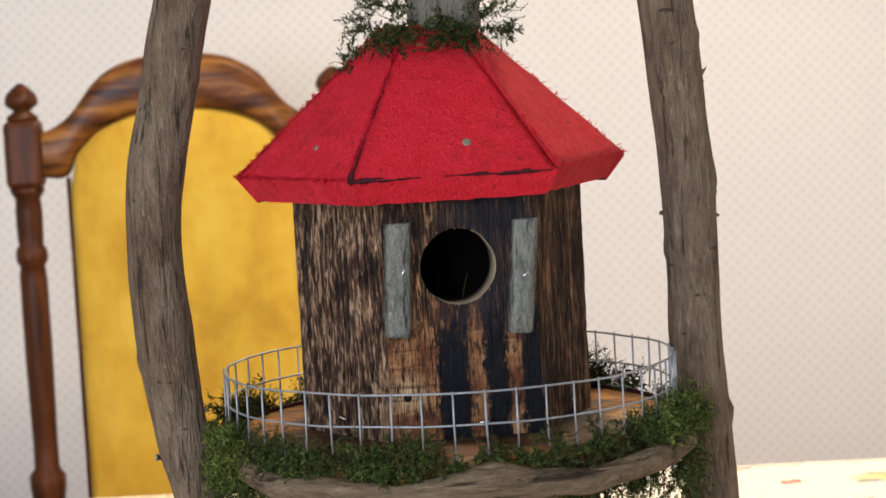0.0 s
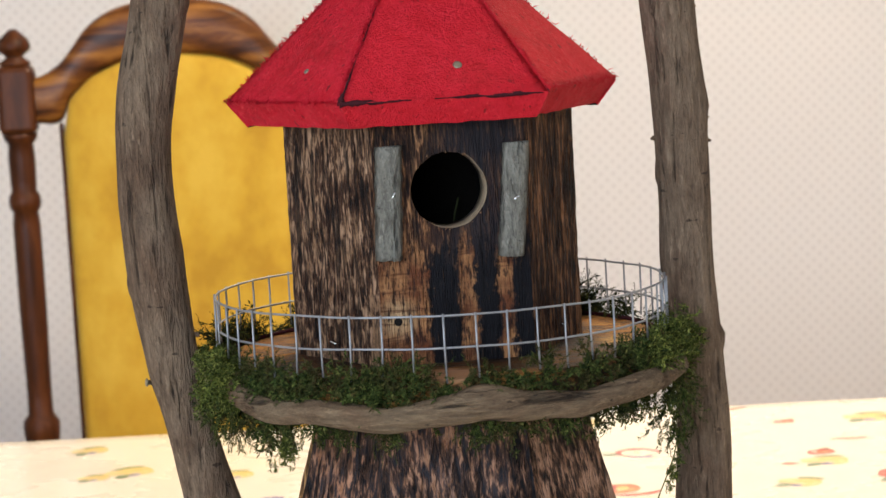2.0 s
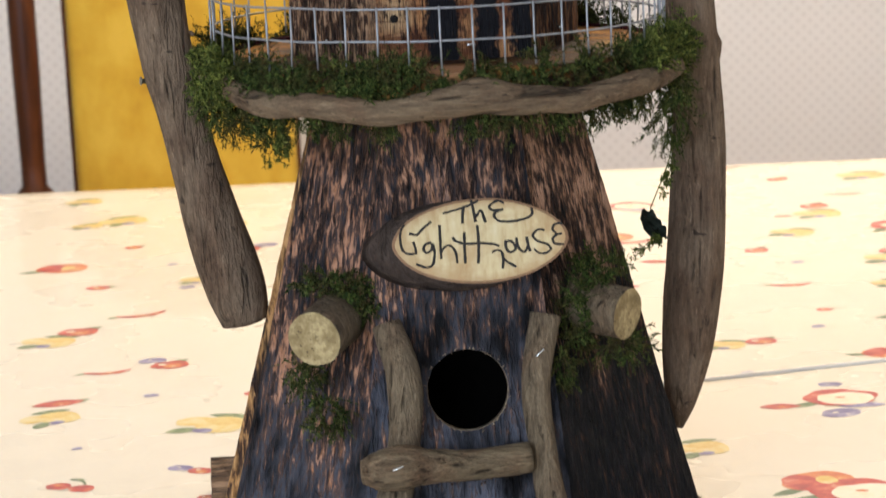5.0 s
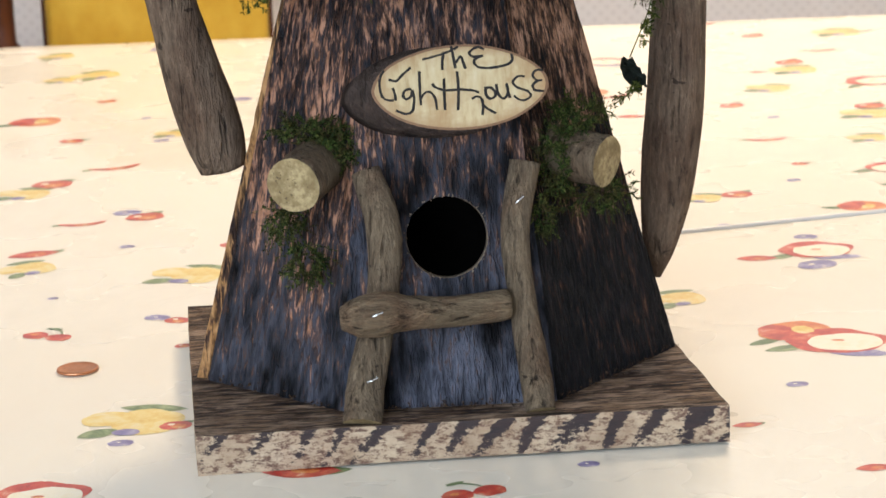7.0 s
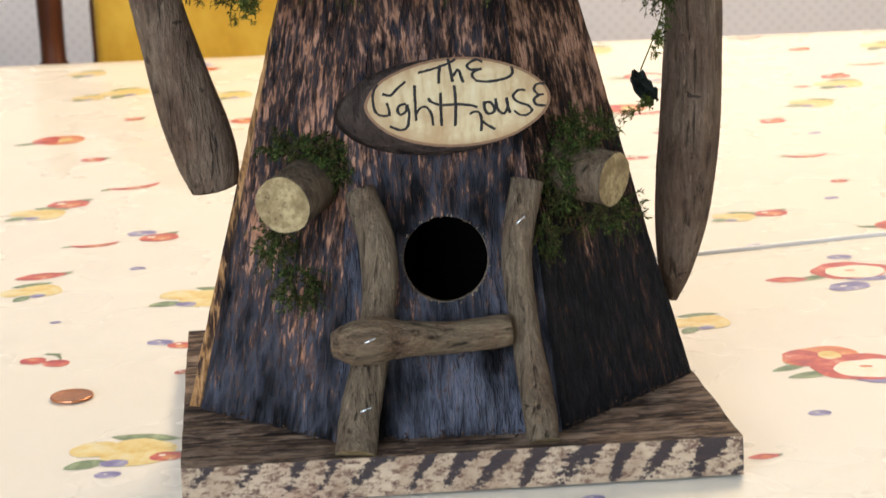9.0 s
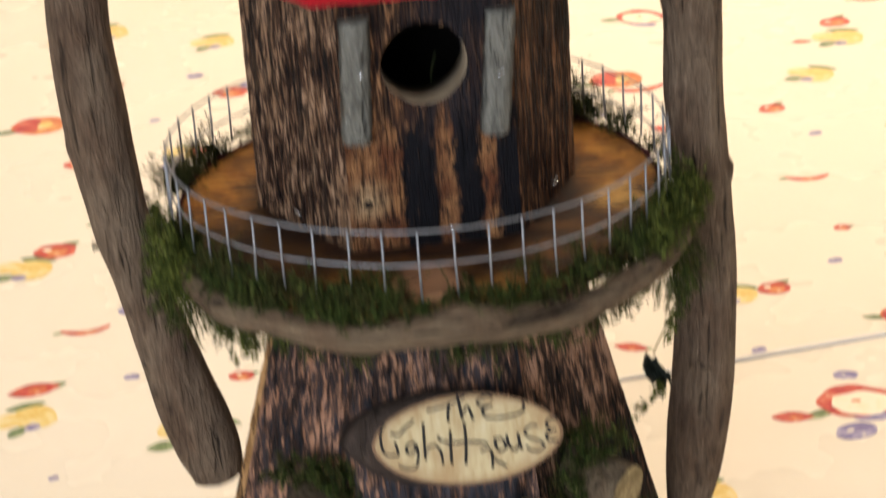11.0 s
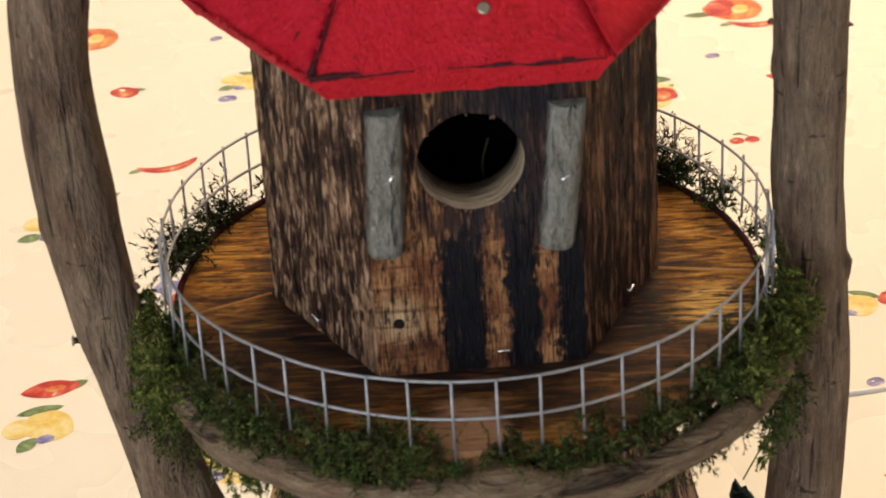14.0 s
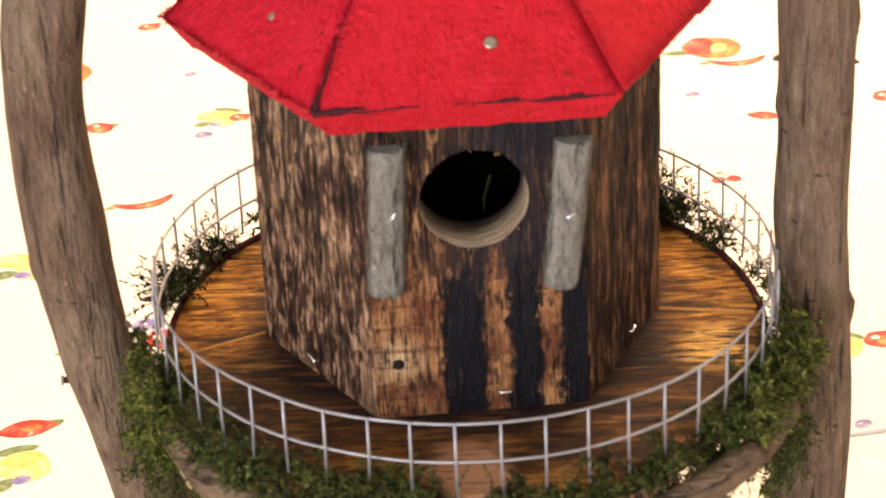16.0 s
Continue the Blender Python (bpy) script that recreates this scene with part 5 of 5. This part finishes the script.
# side branches
LEFT = [(-0.096, -0.016, 0.4393), (-0.0995, -0.016, 0.4145), (-0.103, -0.016, 0.3972), (-0.1084, -0.016, 0.3745), (-0.1133, -0.016, 0.3512), (-0.1183, -0.016, 0.3284), (-0.1207, -0.016, 0.3051), (-0.1205, -0.016, 0.2817), (-0.119, -0.016, 0.2579), (-0.117, -0.016, 0.2361), (-0.114, -0.016, 0.2144), (-0.11, -0.0155, 0.1932), (-0.105, -0.014, 0.1694), (-0.0992, -0.0125, 0.1442), (-0.0923, -0.0111, 0.1195), (-0.0893, -0.0102, 0.1049)]
RIGHT = [(0.0945, 0.008, 0.435), (0.0965, 0.008, 0.41), (0.0985, 0.008, 0.3865), (0.1005, 0.008, 0.3625), (0.1025, 0.009, 0.338), (0.1045, 0.009, 0.314), (0.105, 0.009, 0.285), (0.1055, 0.01, 0.2655), (0.1055, 0.01, 0.241), (0.1072, 0.01, 0.2165), (0.1087, 0.01, 0.195), (0.1095, 0.01, 0.1795), (0.109, 0.01, 0.1545), (0.1075, 0.01, 0.1295), (0.1055, 0.01, 0.1045), (0.1025, 0.01, 0.0795), (0.0990, 0.01, 0.0545), (0.0975, 0.01, 0.041)]
lb = part("side_branch", limb(LEFT, [0.0115, 0.0115, 0.0118, 0.0118, 0.0115, 0.0118, 0.0112, 0.0118, 0.0122, 0.0115, 0.0108, 0.0100, 0.0108, 0.0122, 0.0126, 0.0105], 90, 24, 0.055, 1, bumps=((0.35, 4.6, 0.0012), (0.22, 0.2, 0.001), (0.55, 3.0, 0.0012))), [M_BRANCH, M_CUT], house, "curved grey-brown branch upright")
rb = part("side_branch", limb(RIGHT, [0.0115] * 8 + [0.0114, 0.0110, 0.0110, 0.0113, 0.0120, 0.0125, 0.0125, 0.0112, 0.0072, 0.002], 96, 24, 0.055, 2, bumps=((0.155, 0.0, 0.0012), (0.36, 3.1, 0.0012), (0.30, 0.1, 0.0013), (0.545, 0.1, 0.0024), (0.2, 4.0, 0.001))), [M_BRANCH, M_CUT], house, "curved grey-brown branch upright")


def spur(parent, at, way, length):
    """A torn spur of bark or a broken twig stub."""
    a, d = Vector(at), Vector(way).normalized()
    bm = limb([a - d * 0.0035, a, a + d * length * 0.6, a + d * length + Vector((0, 0, 0.0004))], [0.0013, 0.0011, 0.0007, 0.0002], 8, 7, 0.4, at[2] * 90)
    part("spur", bm, [M_BRANCH, M_CUT], parent, "torn spur of bark")


for at, way, length in (((0.112, 0.008, 0.354), (1, -0.2, 0.9), 0.0036), ((0.112, 0.008, 0.351), (1, -0.2, -0.1), 0.0016), ((0.115, 0.008, 0.306), (0.8, -0.3, 0.7), 0.003), ((0.115, 0.008, 0.303), (1, -0.2, 0.3), 0.0022), ((0.116, 0.008, 0.294), (1, -0.3, -0.3), 0.0018), ((0.093, 0.008, 0.296), (-1, -0.3, 0), 0.0012), ((0.114, 0.008, 0.314), (1, -0.1, 0.5), 0.001)):
    spur(rb, at, way, length)
for at, way, length in (((-0.106, -0.018, 0.335), (1, -0.3, 0.2), 0.0016), ((-0.104, -0.018, 0.228), (1, -0.2, -0.2), 0.0014)):
    spur(lb, at, way, length)
nail(lb, (-0.1254, -0.0185, 0.2095), (-1, -0.2, 0.1), 0.0018, 0.003)
nail(lb, (-0.1035, -0.0135, 0.1195), (-1, -0.2, -0.2), 0.0018, 0.003)

# twig rail bent round the front of the deck
tw = []
for x, z in ((-0.0985, 0.213), (-0.094, 0.2115), (-0.084, 0.2065), (-0.073, 0.2035), (-0.058, 0.2045), (-0.043, 0.203), (-0.03, 0.2015), (-0.017, 0.2035), (-0.002, 0.2055), (0.009, 0.207), (0.021, 0.2043), (0.035, 0.2035), (0.046, 0.2022), (0.056, 0.2035), (0.07, 0.205), (0.081, 0.2055), (0.092, 0.2075)):
    tw.append((x, -0.002 - math.sqrt(max(0.1015 ** 2 - x * x, 0.0)), z))
part("rail_twig", limb(tw, [0.0042, 0.005, 0.0046, 0.005, 0.0048, 0.0053, 0.005, 0.0052, 0.0064, 0.0071, 0.0060, 0.0052, 0.005, 0.0047, 0.005, 0.0046, 0.004], 90, 16, 0.09, 5), [M_TWIG, M_CUT], house, "bent bare twig round the deck's edge")

# door posts and cross bar
part("door_post", limb([(-0.0380, -0.0985, PLATE_T), (-0.036, -0.091, 0.03), (-0.0275, -0.083, 0.064), (-0.0255, -0.0765, 0.092), (-0.0312, -0.0685, 0.1125)], [0.0078, 0.0078, 0.0066, 0.0072, 0.0062], 36, 18, 0.07, 8), [M_POST, M_CUT], house, "bark-covered stick beside the entrance")
part("door_post", limb([(0.0335, -0.0955, PLATE_T), (0.0322, -0.087, 0.032), (0.0295, -0.082, 0.054), (0.0272, -0.0755, 0.085), (0.0330, -0.0672, 0.1125)], [0.0060, 0.0066, 0.0056, 0.0058, 0.0064], 36, 18, 0.06, 9), [M_POST, M_CUT], house, "bark-covered stick beside the entrance")
bar = part("cross_bar", limb([(-0.0445, -0.0985, 0.0605), (-0.036, -0.0995, 0.061), (-0.0275, -0.0985, 0.0615), (-0.018, -0.0955, 0.0602), (0.002, -0.090, 0.0582), (0.0225, -0.0855, 0.0590)], [0.0045, 0.0085, 0.0088, 0.0068, 0.0060, 0.0064], 36, 18, 0.08, 10), [M_BAR, M_CUT], house, "bark-covered stick across the doorway")
staple(bar, (-0.0305, -0.1083, 0.0640), (0, -1, 0.25), 20)
staple(bar, (-0.0335, -0.0985, 0.0345), (0, -1, 0.1), 20)
staple(bar, (0.0290, -0.0797, 0.1000), (0, -1, 0.1), 40)
for at, way, turn in (((-0.0478, -0.0337, 0.2235), (-0.819, -0.574, 0), -12), ((0.0085, -0.0532, 0.2215), (0.087, -1, 0), 0), ((0.0478, -0.0244, 0.224), (0.906, -0.423, 0), 6)):
    staple(house, at, way, turn, 0.0032)

# log stubs
part("log_stub", limb([(-0.0475, -0.048, 0.113), (-0.054, -0.066, 0.1125), (-0.0602, -0.0815, 0.111)], [0.0108, 0.0110, 0.0110], 12, 24, 0.05, 12), [M_POST, M_CUT], house, "short log stub with a pale cut end")
part("log_stub", limb([(0.0480, -0.0420, 0.1115), (0.0585, -0.0520, 0.1103), (0.0672, -0.0592, 0.109)], [0.0108, 0.0108, 0.0107], 12, 24, 0.05, 13), [M_POST, M_CUT], house, "short log stub with a pale cut end")

# sign: a branch cut at a slant
sign_at = Vector((0.0075, -0.0742, 0.1455))
tilt = Matrix.Rotation(radians(-17), 4, "X")
bm = bmesh.new()
k = 48
edge, ring_in, back = [], [], []
for i in range(k):
    a = 2 * math.pi * i / k
    r = 1 + 0.015 * noise.noise(Vector((math.cos(a) * 2, math.sin(a) * 2, 3)))
    c, s = math.cos(a) * r, math.sin(a) * r
    s2_ = math.copysign(abs(s) ** 1.12, s)
    edge.append(bm.verts.new((0.0352 * c, 0, 0.0170 * s2_)))
    ring_in.append(bm.verts.new((0.0340 * c, -0.0001, 0.0160 * s2_)))
    back.append(bm.verts.new((0.033 * c - 0.014, 0.021 + 0.003 * c, 0.0160 * s2_ - 0.001)))
mid_ = []
for e_, b_ in zip(edge, back):
    p = e_.co.lerp(b_.co, 0.45)
    mid_.append(bm.verts.new((p.x - 0.0035 * (1 if p.x < 0 else 0.2), p.y, p.z * 1.1)))
for i in range(k):
    j = (i + 1) % k
    for a, b, mi in ((ring_in, edge, 1), (edge, mid_, 2), (mid_, back, 2)):
        f = bm.faces.new((a[i], a[j], b[j], b[i]))
        f.material_index, f.smooth = mi, mi == 2
bm.faces.new(ring_in).material_index = 0
bm.faces.new(back[::-1]).material_index = 2
bmesh.ops.recalc_face_normals(bm, faces=bm.faces)
sign = part("sign", bm, [M_SIGN, M_SIGN_RIM, M_SIGN_BARK], house, "oval slant-cut log sign with black lettering")
sign.matrix_basis = Matrix.Translation(sign_at) @ tilt


def letter(*strokes):
    """One hand-drawn letter of ink strokes; millimetres across and up the sign's face."""
    bm = bmesh.new()
    for k_, pts in enumerate(strokes):
        tube(spline([(x * 0.001, 0, z * 0.001) for x, z in pts], 7 * len(pts)), 0.00054 + 0.00008 * noise.noise(Vector((pts[0][0], pts[0][1], k_))), 6, bm=bm)
    for v in bm.verts:
        v.co.y = -0.00022 + v.co.y * 0.2
        v.co.x += 0.0002 * noise.noise(v.co * 700)
        v.co.z += 0.0002 * noise.noise(v.co * 700 + Vector((9, 0, 0)))
    part("letter", bm, M_INK, sign, "black hand-drawn letter")


# "The" above "Lighthouse"
letter([(-14.3, 11.7), (-9.1, 12.8), (-3.7, 14.4), (0.1, 16.1)], [(-5.8, 14.3), (-6.4, 10.7), (-6.7, 7.2)])
letter([(-2.7, 16.4), (-1.9, 11.7), (-1.4, 7.6)], [(-1.3, 9.7), (-0, 11.4), (1.1, 12), (1.8, 9.8), (2.6, 7.3)])
letter([(10.3, 14.6), (7.6, 15.6), (4.5, 13.7), (5.6, 11.9), (9.8, 12.1)], [(9.8, 12.1), (6.7, 10.9), (6.2, 9.2), (8.2, 7.5), (13.3, 7.1), (18.7, 8), (21.3, 9.7), (21, 12.2)])
letter([(-29.8, 8.2), (-31.5, 5), (-31.7, 0.9), (-30.9, -2.2), (-29.1, -3.6), (-26.5, -3.9)])
letter([(-26.6, 1), (-25.9, -1.5), (-25.8, -4)], [(-28.1, 4.4), (-25.1, 3.8), (-22.2, 6.4), (-19, 8.7)])
letter([(-19.4, 0.3), (-21.7, -0.1), (-22.7, -2.1), (-21.6, -3.7), (-19.7, -2.6), (-18.9, 0)], [(-18.9, 0), (-18.4, -4.5), (-19.4, -8.4), (-21.6, -9.5), (-24.3, -8.7), (-25.9, -7.8)])
letter([(-15.8, 7.1), (-15.9, -0.1), (-15.9, -6.3)], [(-15.8, -3.7), (-13.6, -1.3), (-11.3, -1.8), (-10, -4.3), (-9.6, -8.4)])
letter([(-6.2, 3.8), (-6.4, -2.7), (-6.4, -8.7)], [(-10.9, 2), (-9.6, 0.4), (-6.1, -0.9), (-0, -0.9), (4.6, -1.5), (7.4, -2.5)])
letter([(-0.9, 6.3), (-0.7, -0.6), (-1.3, -9.1)], [(4.3, -4.8), (6.4, -4), (8.2, -5), (8.6, -8.1), (8.2, -11.5)], [(8.8, -7.7), (11.1, -9.6), (13.6, -11)])
letter([(10, -0.4), (10.1, -3.3), (11.5, -5.1), (13.6, -4.3), (13.5, -2.1), (11.6, -0.7), (10, -1.3)])
letter([(14.3, 0.6), (15, -3.5), (17.1, -5.3), (18.8, -3.1), (18.5, 0.7)], [(18.5, 0.7), (18.8, -2.5), (19.6, -5.2)])
letter([(25.8, 2.9), (23.2, 3.2), (21, 1), (22.8, -1.3), (26.5, -2.8), (27.8, -4.8), (25.7, -6.3), (22.9, -6), (21.1, -4.3)])
letter([(33.1, 5.3), (30.3, 5.1), (29, 3.2), (30.4, 1.3), (32.7, 1)], [(30.8, 1.1), (28.9, -0.6), (29.5, -2.6), (33, -3.2)])

# wire mesh fence: half-inch squares
fence = part("wire_fence", tube([(-0.002 + 0.0938 * math.cos(2 * math.pi * k / 120), -0.0055 + 0.0938 * math.sin(2 * math.pi * k / 120), 0.2408 + 0.0006 * noise.noise(Vector((k * 0.15, 0, 0))) - 0.008 * 0.0975 * math.cos(2 * math.pi * k / 120)) for k in range(120)], 0.00047, 6, True), M_WIRE, house, "galvanised wire mesh ring")
part("wire", tube([(-0.002 + 0.0936 * math.cos(2 * math.pi * k / 120), -0.0055 + 0.0936 * math.sin(2 * math.pi * k / 120), 0.2282 + 0.0006 * noise.noise(Vector((k * 0.15, 3, 0))) - 0.008 * 0.0975 * math.cos(2 * math.pi * k / 120)) for k in range(120)], 0.00047, 6, True), M_WIRE, fence)
for k in range(48):
    a = radians(-92.5 + 7.5 * k + rng.uniform(-0.3, 0.3))
    R = 0.0946
    zb = 0.2165 + rng.uniform(-0.0005, 0.002) - (0.003 if k == 0 else 0)
    lean = rng.uniform(-0.0005, 0.0005)
    dz = -0.008 * R * math.cos(a)
    part("wire", tube([(-0.002 + R * math.cos(a), -0.0055 + R * math.sin(a), zb), (-0.002 + R * math.cos(a) + lean, -0.0055 + R * math.sin(a), 0.229 + dz), (-0.002 + R * math.cos(a) + lean, -0.0055 + R * math.sin(a), 0.2416 + dz)], 0.00042, 6), M_WIRE, fence)


# moss
def ring_spots(a0, a1, r0, r1, z0, z1, way_z, clump):
    marks = [(rng.uniform(a0, a1), rng.uniform(-0.0035, 0.003)) for _ in range(clump)]
    marks = [q for q in marks if not -93 < q[0] < -87]

    def spot():
        mark, rise = rng.choice(marks)
        a = radians(mark + rng.gauss(0, 1.5))
        r = rng.uniform(r0, r1)
        return (-0.002 + r * math.cos(a), -0.005 + r * math.sin(a), rng.uniform(z0, z1) + rise), (math.cos(a) * 0.6, math.sin(a) * 0.6, way_z)
    return spot


def ball_spots(c, rad, way):
    def spot():
        v = Vector((rng.gauss(0, 1), rng.gauss(0, 1), rng.gauss(0, 1))).normalized()
        return (c[0] + v.x * rad[0], c[1] + v.y * rad[1], c[2] + v.z * rad[2]), (v.x * 0.6 + way[0], v.y * 0.6 + way[1], v.z * 0.6 + way[2])
    return spot


def moss_part(groups, m, label, name="moss", size=0.0018):
    bm = bmesh.new()
    for spots, strands, length, spread, droop in groups:
        moss(bm, rng, spots, strands, length, spread, droop, size)
    return tagged(part(name, bm, m, house, label), kind="stuff")


moss_part([(ring_spots(-174, -6, 0.0885, 0.0965, 0.2095, 0.2185, 0.45, 52), 1350, 0.0095, 1.0, 0.25),
           (ring_spots(-170, -10, 0.091, 0.097, 0.2085, 0.213, 0.3, 90), 330, 0.007, 1.0, 0.3),
           (ring_spots(-172, -8, 0.086, 0.094, 0.196, 0.203, -0.8, 26), 520, 0.0105, 0.9, 0.6)], M_MOSS, "dark green moss along the deck's front edge")
moss_part([(ring_spots(-40, 8, 0.095, 0.103, 0.206, 0.221, 0.5, 8), 420, 0.009, 1.0, 0.2),
           (ring_spots(-186, -150, 0.096, 0.104, 0.203, 0.222, 0.3, 8), 420, 0.009, 1.0, 0.2)], M_MOSS_OLIVE, "olive moss where branch meets deck")
moss_part([(ring_spots(10, 75, 0.088, 0.096, 0.2155, 0.219, 0.9, 12), 230, 0.016, 0.9, 0.2),
           (ring_spots(110, 175, 0.088, 0.096, 0.2155, 0.219, 0.9, 12), 210, 0.015, 0.9, 0.2)], M_MOSS_DARK, "wispy dark moss along the deck's back edge")
moss_part([(ball_spots((-0.088, -0.045, 0.200), (0.010, 0.018, 0.006), (-0.1, -0.1, -0.6)), 130, 0.011, 0.9, 0.7),
           (ball_spots((-0.074, -0.055, 0.193), (0.003, 0.006, 0.006), (0, 0, -0.8)), 40, 0.011, 0.8, 0.6),
           (ball_spots((0.085, -0.045, 0.199), (0.010, 0.018, 0.005), (0.1, -0.1, -0.6)), 105, 0.011, 0.9, 0.7),
           (ball_spots((0.092, -0.025, 0.186), (0.004, 0.006, 0.010), (0, 0, -0.8)), 60, 0.014, 0.7, 0.6)], M_MOSS, "moss hanging below the deck")
moss_part([(ring_spots(-175, -5, 0.05, 0.075, 0.196, 0.204, -0.8, 22), 170, 0.009, 0.9, 0.5)], M_MOSS, "moss tucked under the deck")
moss_part([(ball_spots((-0.004, -0.023, 0.3775), (0.022, 0.007, 0.0025), (0, -0.3, -0.1)), 190, 0.011, 1.0, 0.2),
           (ball_spots((-0.022, -0.014, 0.384), (0.010, 0.008, 0.008), (-0.4, -0.1, 0.2)), 90, 0.012, 1.0, 0.1),
           (ball_spots((0.020, -0.012, 0.381), (0.010, 0.008, 0.006), (0.4, -0.1, 0.1)), 70, 0.010, 1.0, 0.2),
           (ball_spots((-0.034, 0.0, 0.366), (0.004, 0.006, 0.004), (-0.5, 0.0, 0.3)), 50, 0.008, 1.0, 0.2)], M_MOSS_DARK, "dark moss wreath round the roof log")
moss_part([(ball_spots((-0.054, -0.056, 0.128), (0.010, 0.004, 0.003), (0, -0.3, 0.2)), 85, 0.0075, 1.0, 0.2),
           (ball_spots((-0.041, -0.058, 0.120), (0.004, 0.005, 0.006), (0.2, -0.3, 0)), 70, 0.0075, 1.0, 0.2),
           (ball_spots((-0.066, -0.062, 0.093), (0.005, 0.005, 0.007), (0, -0.4, -0.3)), 75, 0.009, 1.0, 0.4),
           (ball_spots((-0.057, -0.066, 0.078), (0.005, 0.004, 0.007), (0.2, -0.4, -0.5)), 60, 0.010, 1.0, 0.4)], M_MOSS, "moss clump round the log stub")
moss_part([(ball_spots((0.057, -0.048, 0.127), (0.009, 0.005, 0.005), (0.1, -0.3, 0.4)), 100, 0.009, 1.0, 0.2),
           (ball_spots((0.047, -0.055, 0.110), (0.005, 0.005, 0.012), (-0.2, -0.4, 0)), 130, 0.009, 1.0, 0.3),
           (ball_spots((0.063, -0.050, 0.094), (0.012, 0.005, 0.004), (0.1, -0.4, -0.2)), 85, 0.009, 1.0, 0.4),
           (ball_spots((0.040, -0.064, 0.089), (0.004, 0.004, 0.006), (0, -0.5, -0.3)), 60, 0.008, 1.0, 0.4)], M_MOSS, "moss clump round the log stub")

def line_spots(points, spread):
    path = spline(points, 30)

    def spot():
        p = rng.choice(path)
        return (p.x + rng.gauss(0, spread), p.y + rng.gauss(0, spread), p.z + rng.gauss(0, spread)), (0, 0, -0.3)
    return spot


moss_part([(line_spots([(0.090, -0.018, 0.198), (0.0925, -0.018, 0.182), (0.0925, -0.016, 0.165), (0.089, -0.014, 0.150)], 0.0007), 46, 0.0042, 1.0, 0.3),
           (line_spots([(0.086, -0.018, 0.1335), (0.0815, -0.028, 0.131), (0.072, -0.036, 0.1275)], 0.0006), 20, 0.0035, 1.0, 0.3),
           (line_spots([(-0.070, -0.060, 0.196), (-0.068, -0.062, 0.186), (-0.074, -0.062, 0.180)], 0.0012), 40, 0.006, 1.0, 0.5)], M_MOSS_OLIVE, "thin hanging wisps of dry moss")

moss_part([(line_spots([(-0.020, -0.0885, 0.0535), (0.0, -0.0845, 0.0515), (0.020, -0.081, 0.052)], 0.0012), 60, 0.0016, 1.2, 0.4),
           (line_spots([(-0.030, -0.0845, 0.018), (0.0, -0.0855, 0.018), (0.028, -0.0870, 0.018)], 0.0010), 70, 0.0014, 1.2, 0.0),
           (line_spots([(-0.098, -0.031, 0.018), (-0.072, -0.056, 0.018), (-0.047, -0.082, 0.018)], 0.0010), 50, 0.0014, 1.2, 0.0),
           (line_spots([(0.044, -0.084, 0.018), (0.072, -0.052, 0.018), (0.100, -0.020, 0.018)], 0.0010), 50, 0.0014, 1.2, 0.0)], M_CRUMB, "dark brown splinters and crumbs along the joints", "crumbs", 0.0007)

# withered strand with a dark curled leaf hanging by the branch
part("strand", tube(spline([(0.095, -0.02, 0.195), (0.0935, -0.018, 0.18), (0.0925, -0.016, 0.165), (0.084, -0.014, 0.1435)], 16), 0.00028, 5), M_MOSS_OLIVE, house, "thin dry moss strand")
part("strand", tube(spline([(0.086, -0.018, 0.134), (0.083, -0.022, 0.1315), (0.081, -0.03, 0.131), (0.074, -0.036, 0.128)], 16), 0.00025, 5), M_MOSS_OLIVE, house, "thin dry moss strand")
bm = bmesh.new()
rows_ = []
for j in range(9):
    v = j / 8
    row = []
    for i in range(7):
        u = i / 6 - 0.5
        w = 0.0095 * math.sin(math.pi * (0.12 + 0.83 * v)) ** 0.7
        row.append(bm.verts.new((0.0808 + 0.0085 * v + u * w * 0.75, -0.014 - 0.010 * abs(u) + 0.004 * noise.noise(Vector((i, j, 0)) * 0.9), 0.1430 - 0.0125 * v + u * w * 0.45 + (0.0042 * noise.noise(Vector((i * 2.3, j * 1.7, 4))) if i in (0, 6) or j in (0, 8) else 0))))
    rows_.append(row)
for j in range(8):
    for i in range(6):
        bm.faces.new((rows_[j][i], rows_[j][i + 1], rows_[j + 1][i + 1], rows_[j + 1][i]))
bmesh.ops.solidify(bm, geom=bm.faces[:], thickness=0.0007)
part("leaf", bm, M_LEAF, house, "dark curled dry leaf")
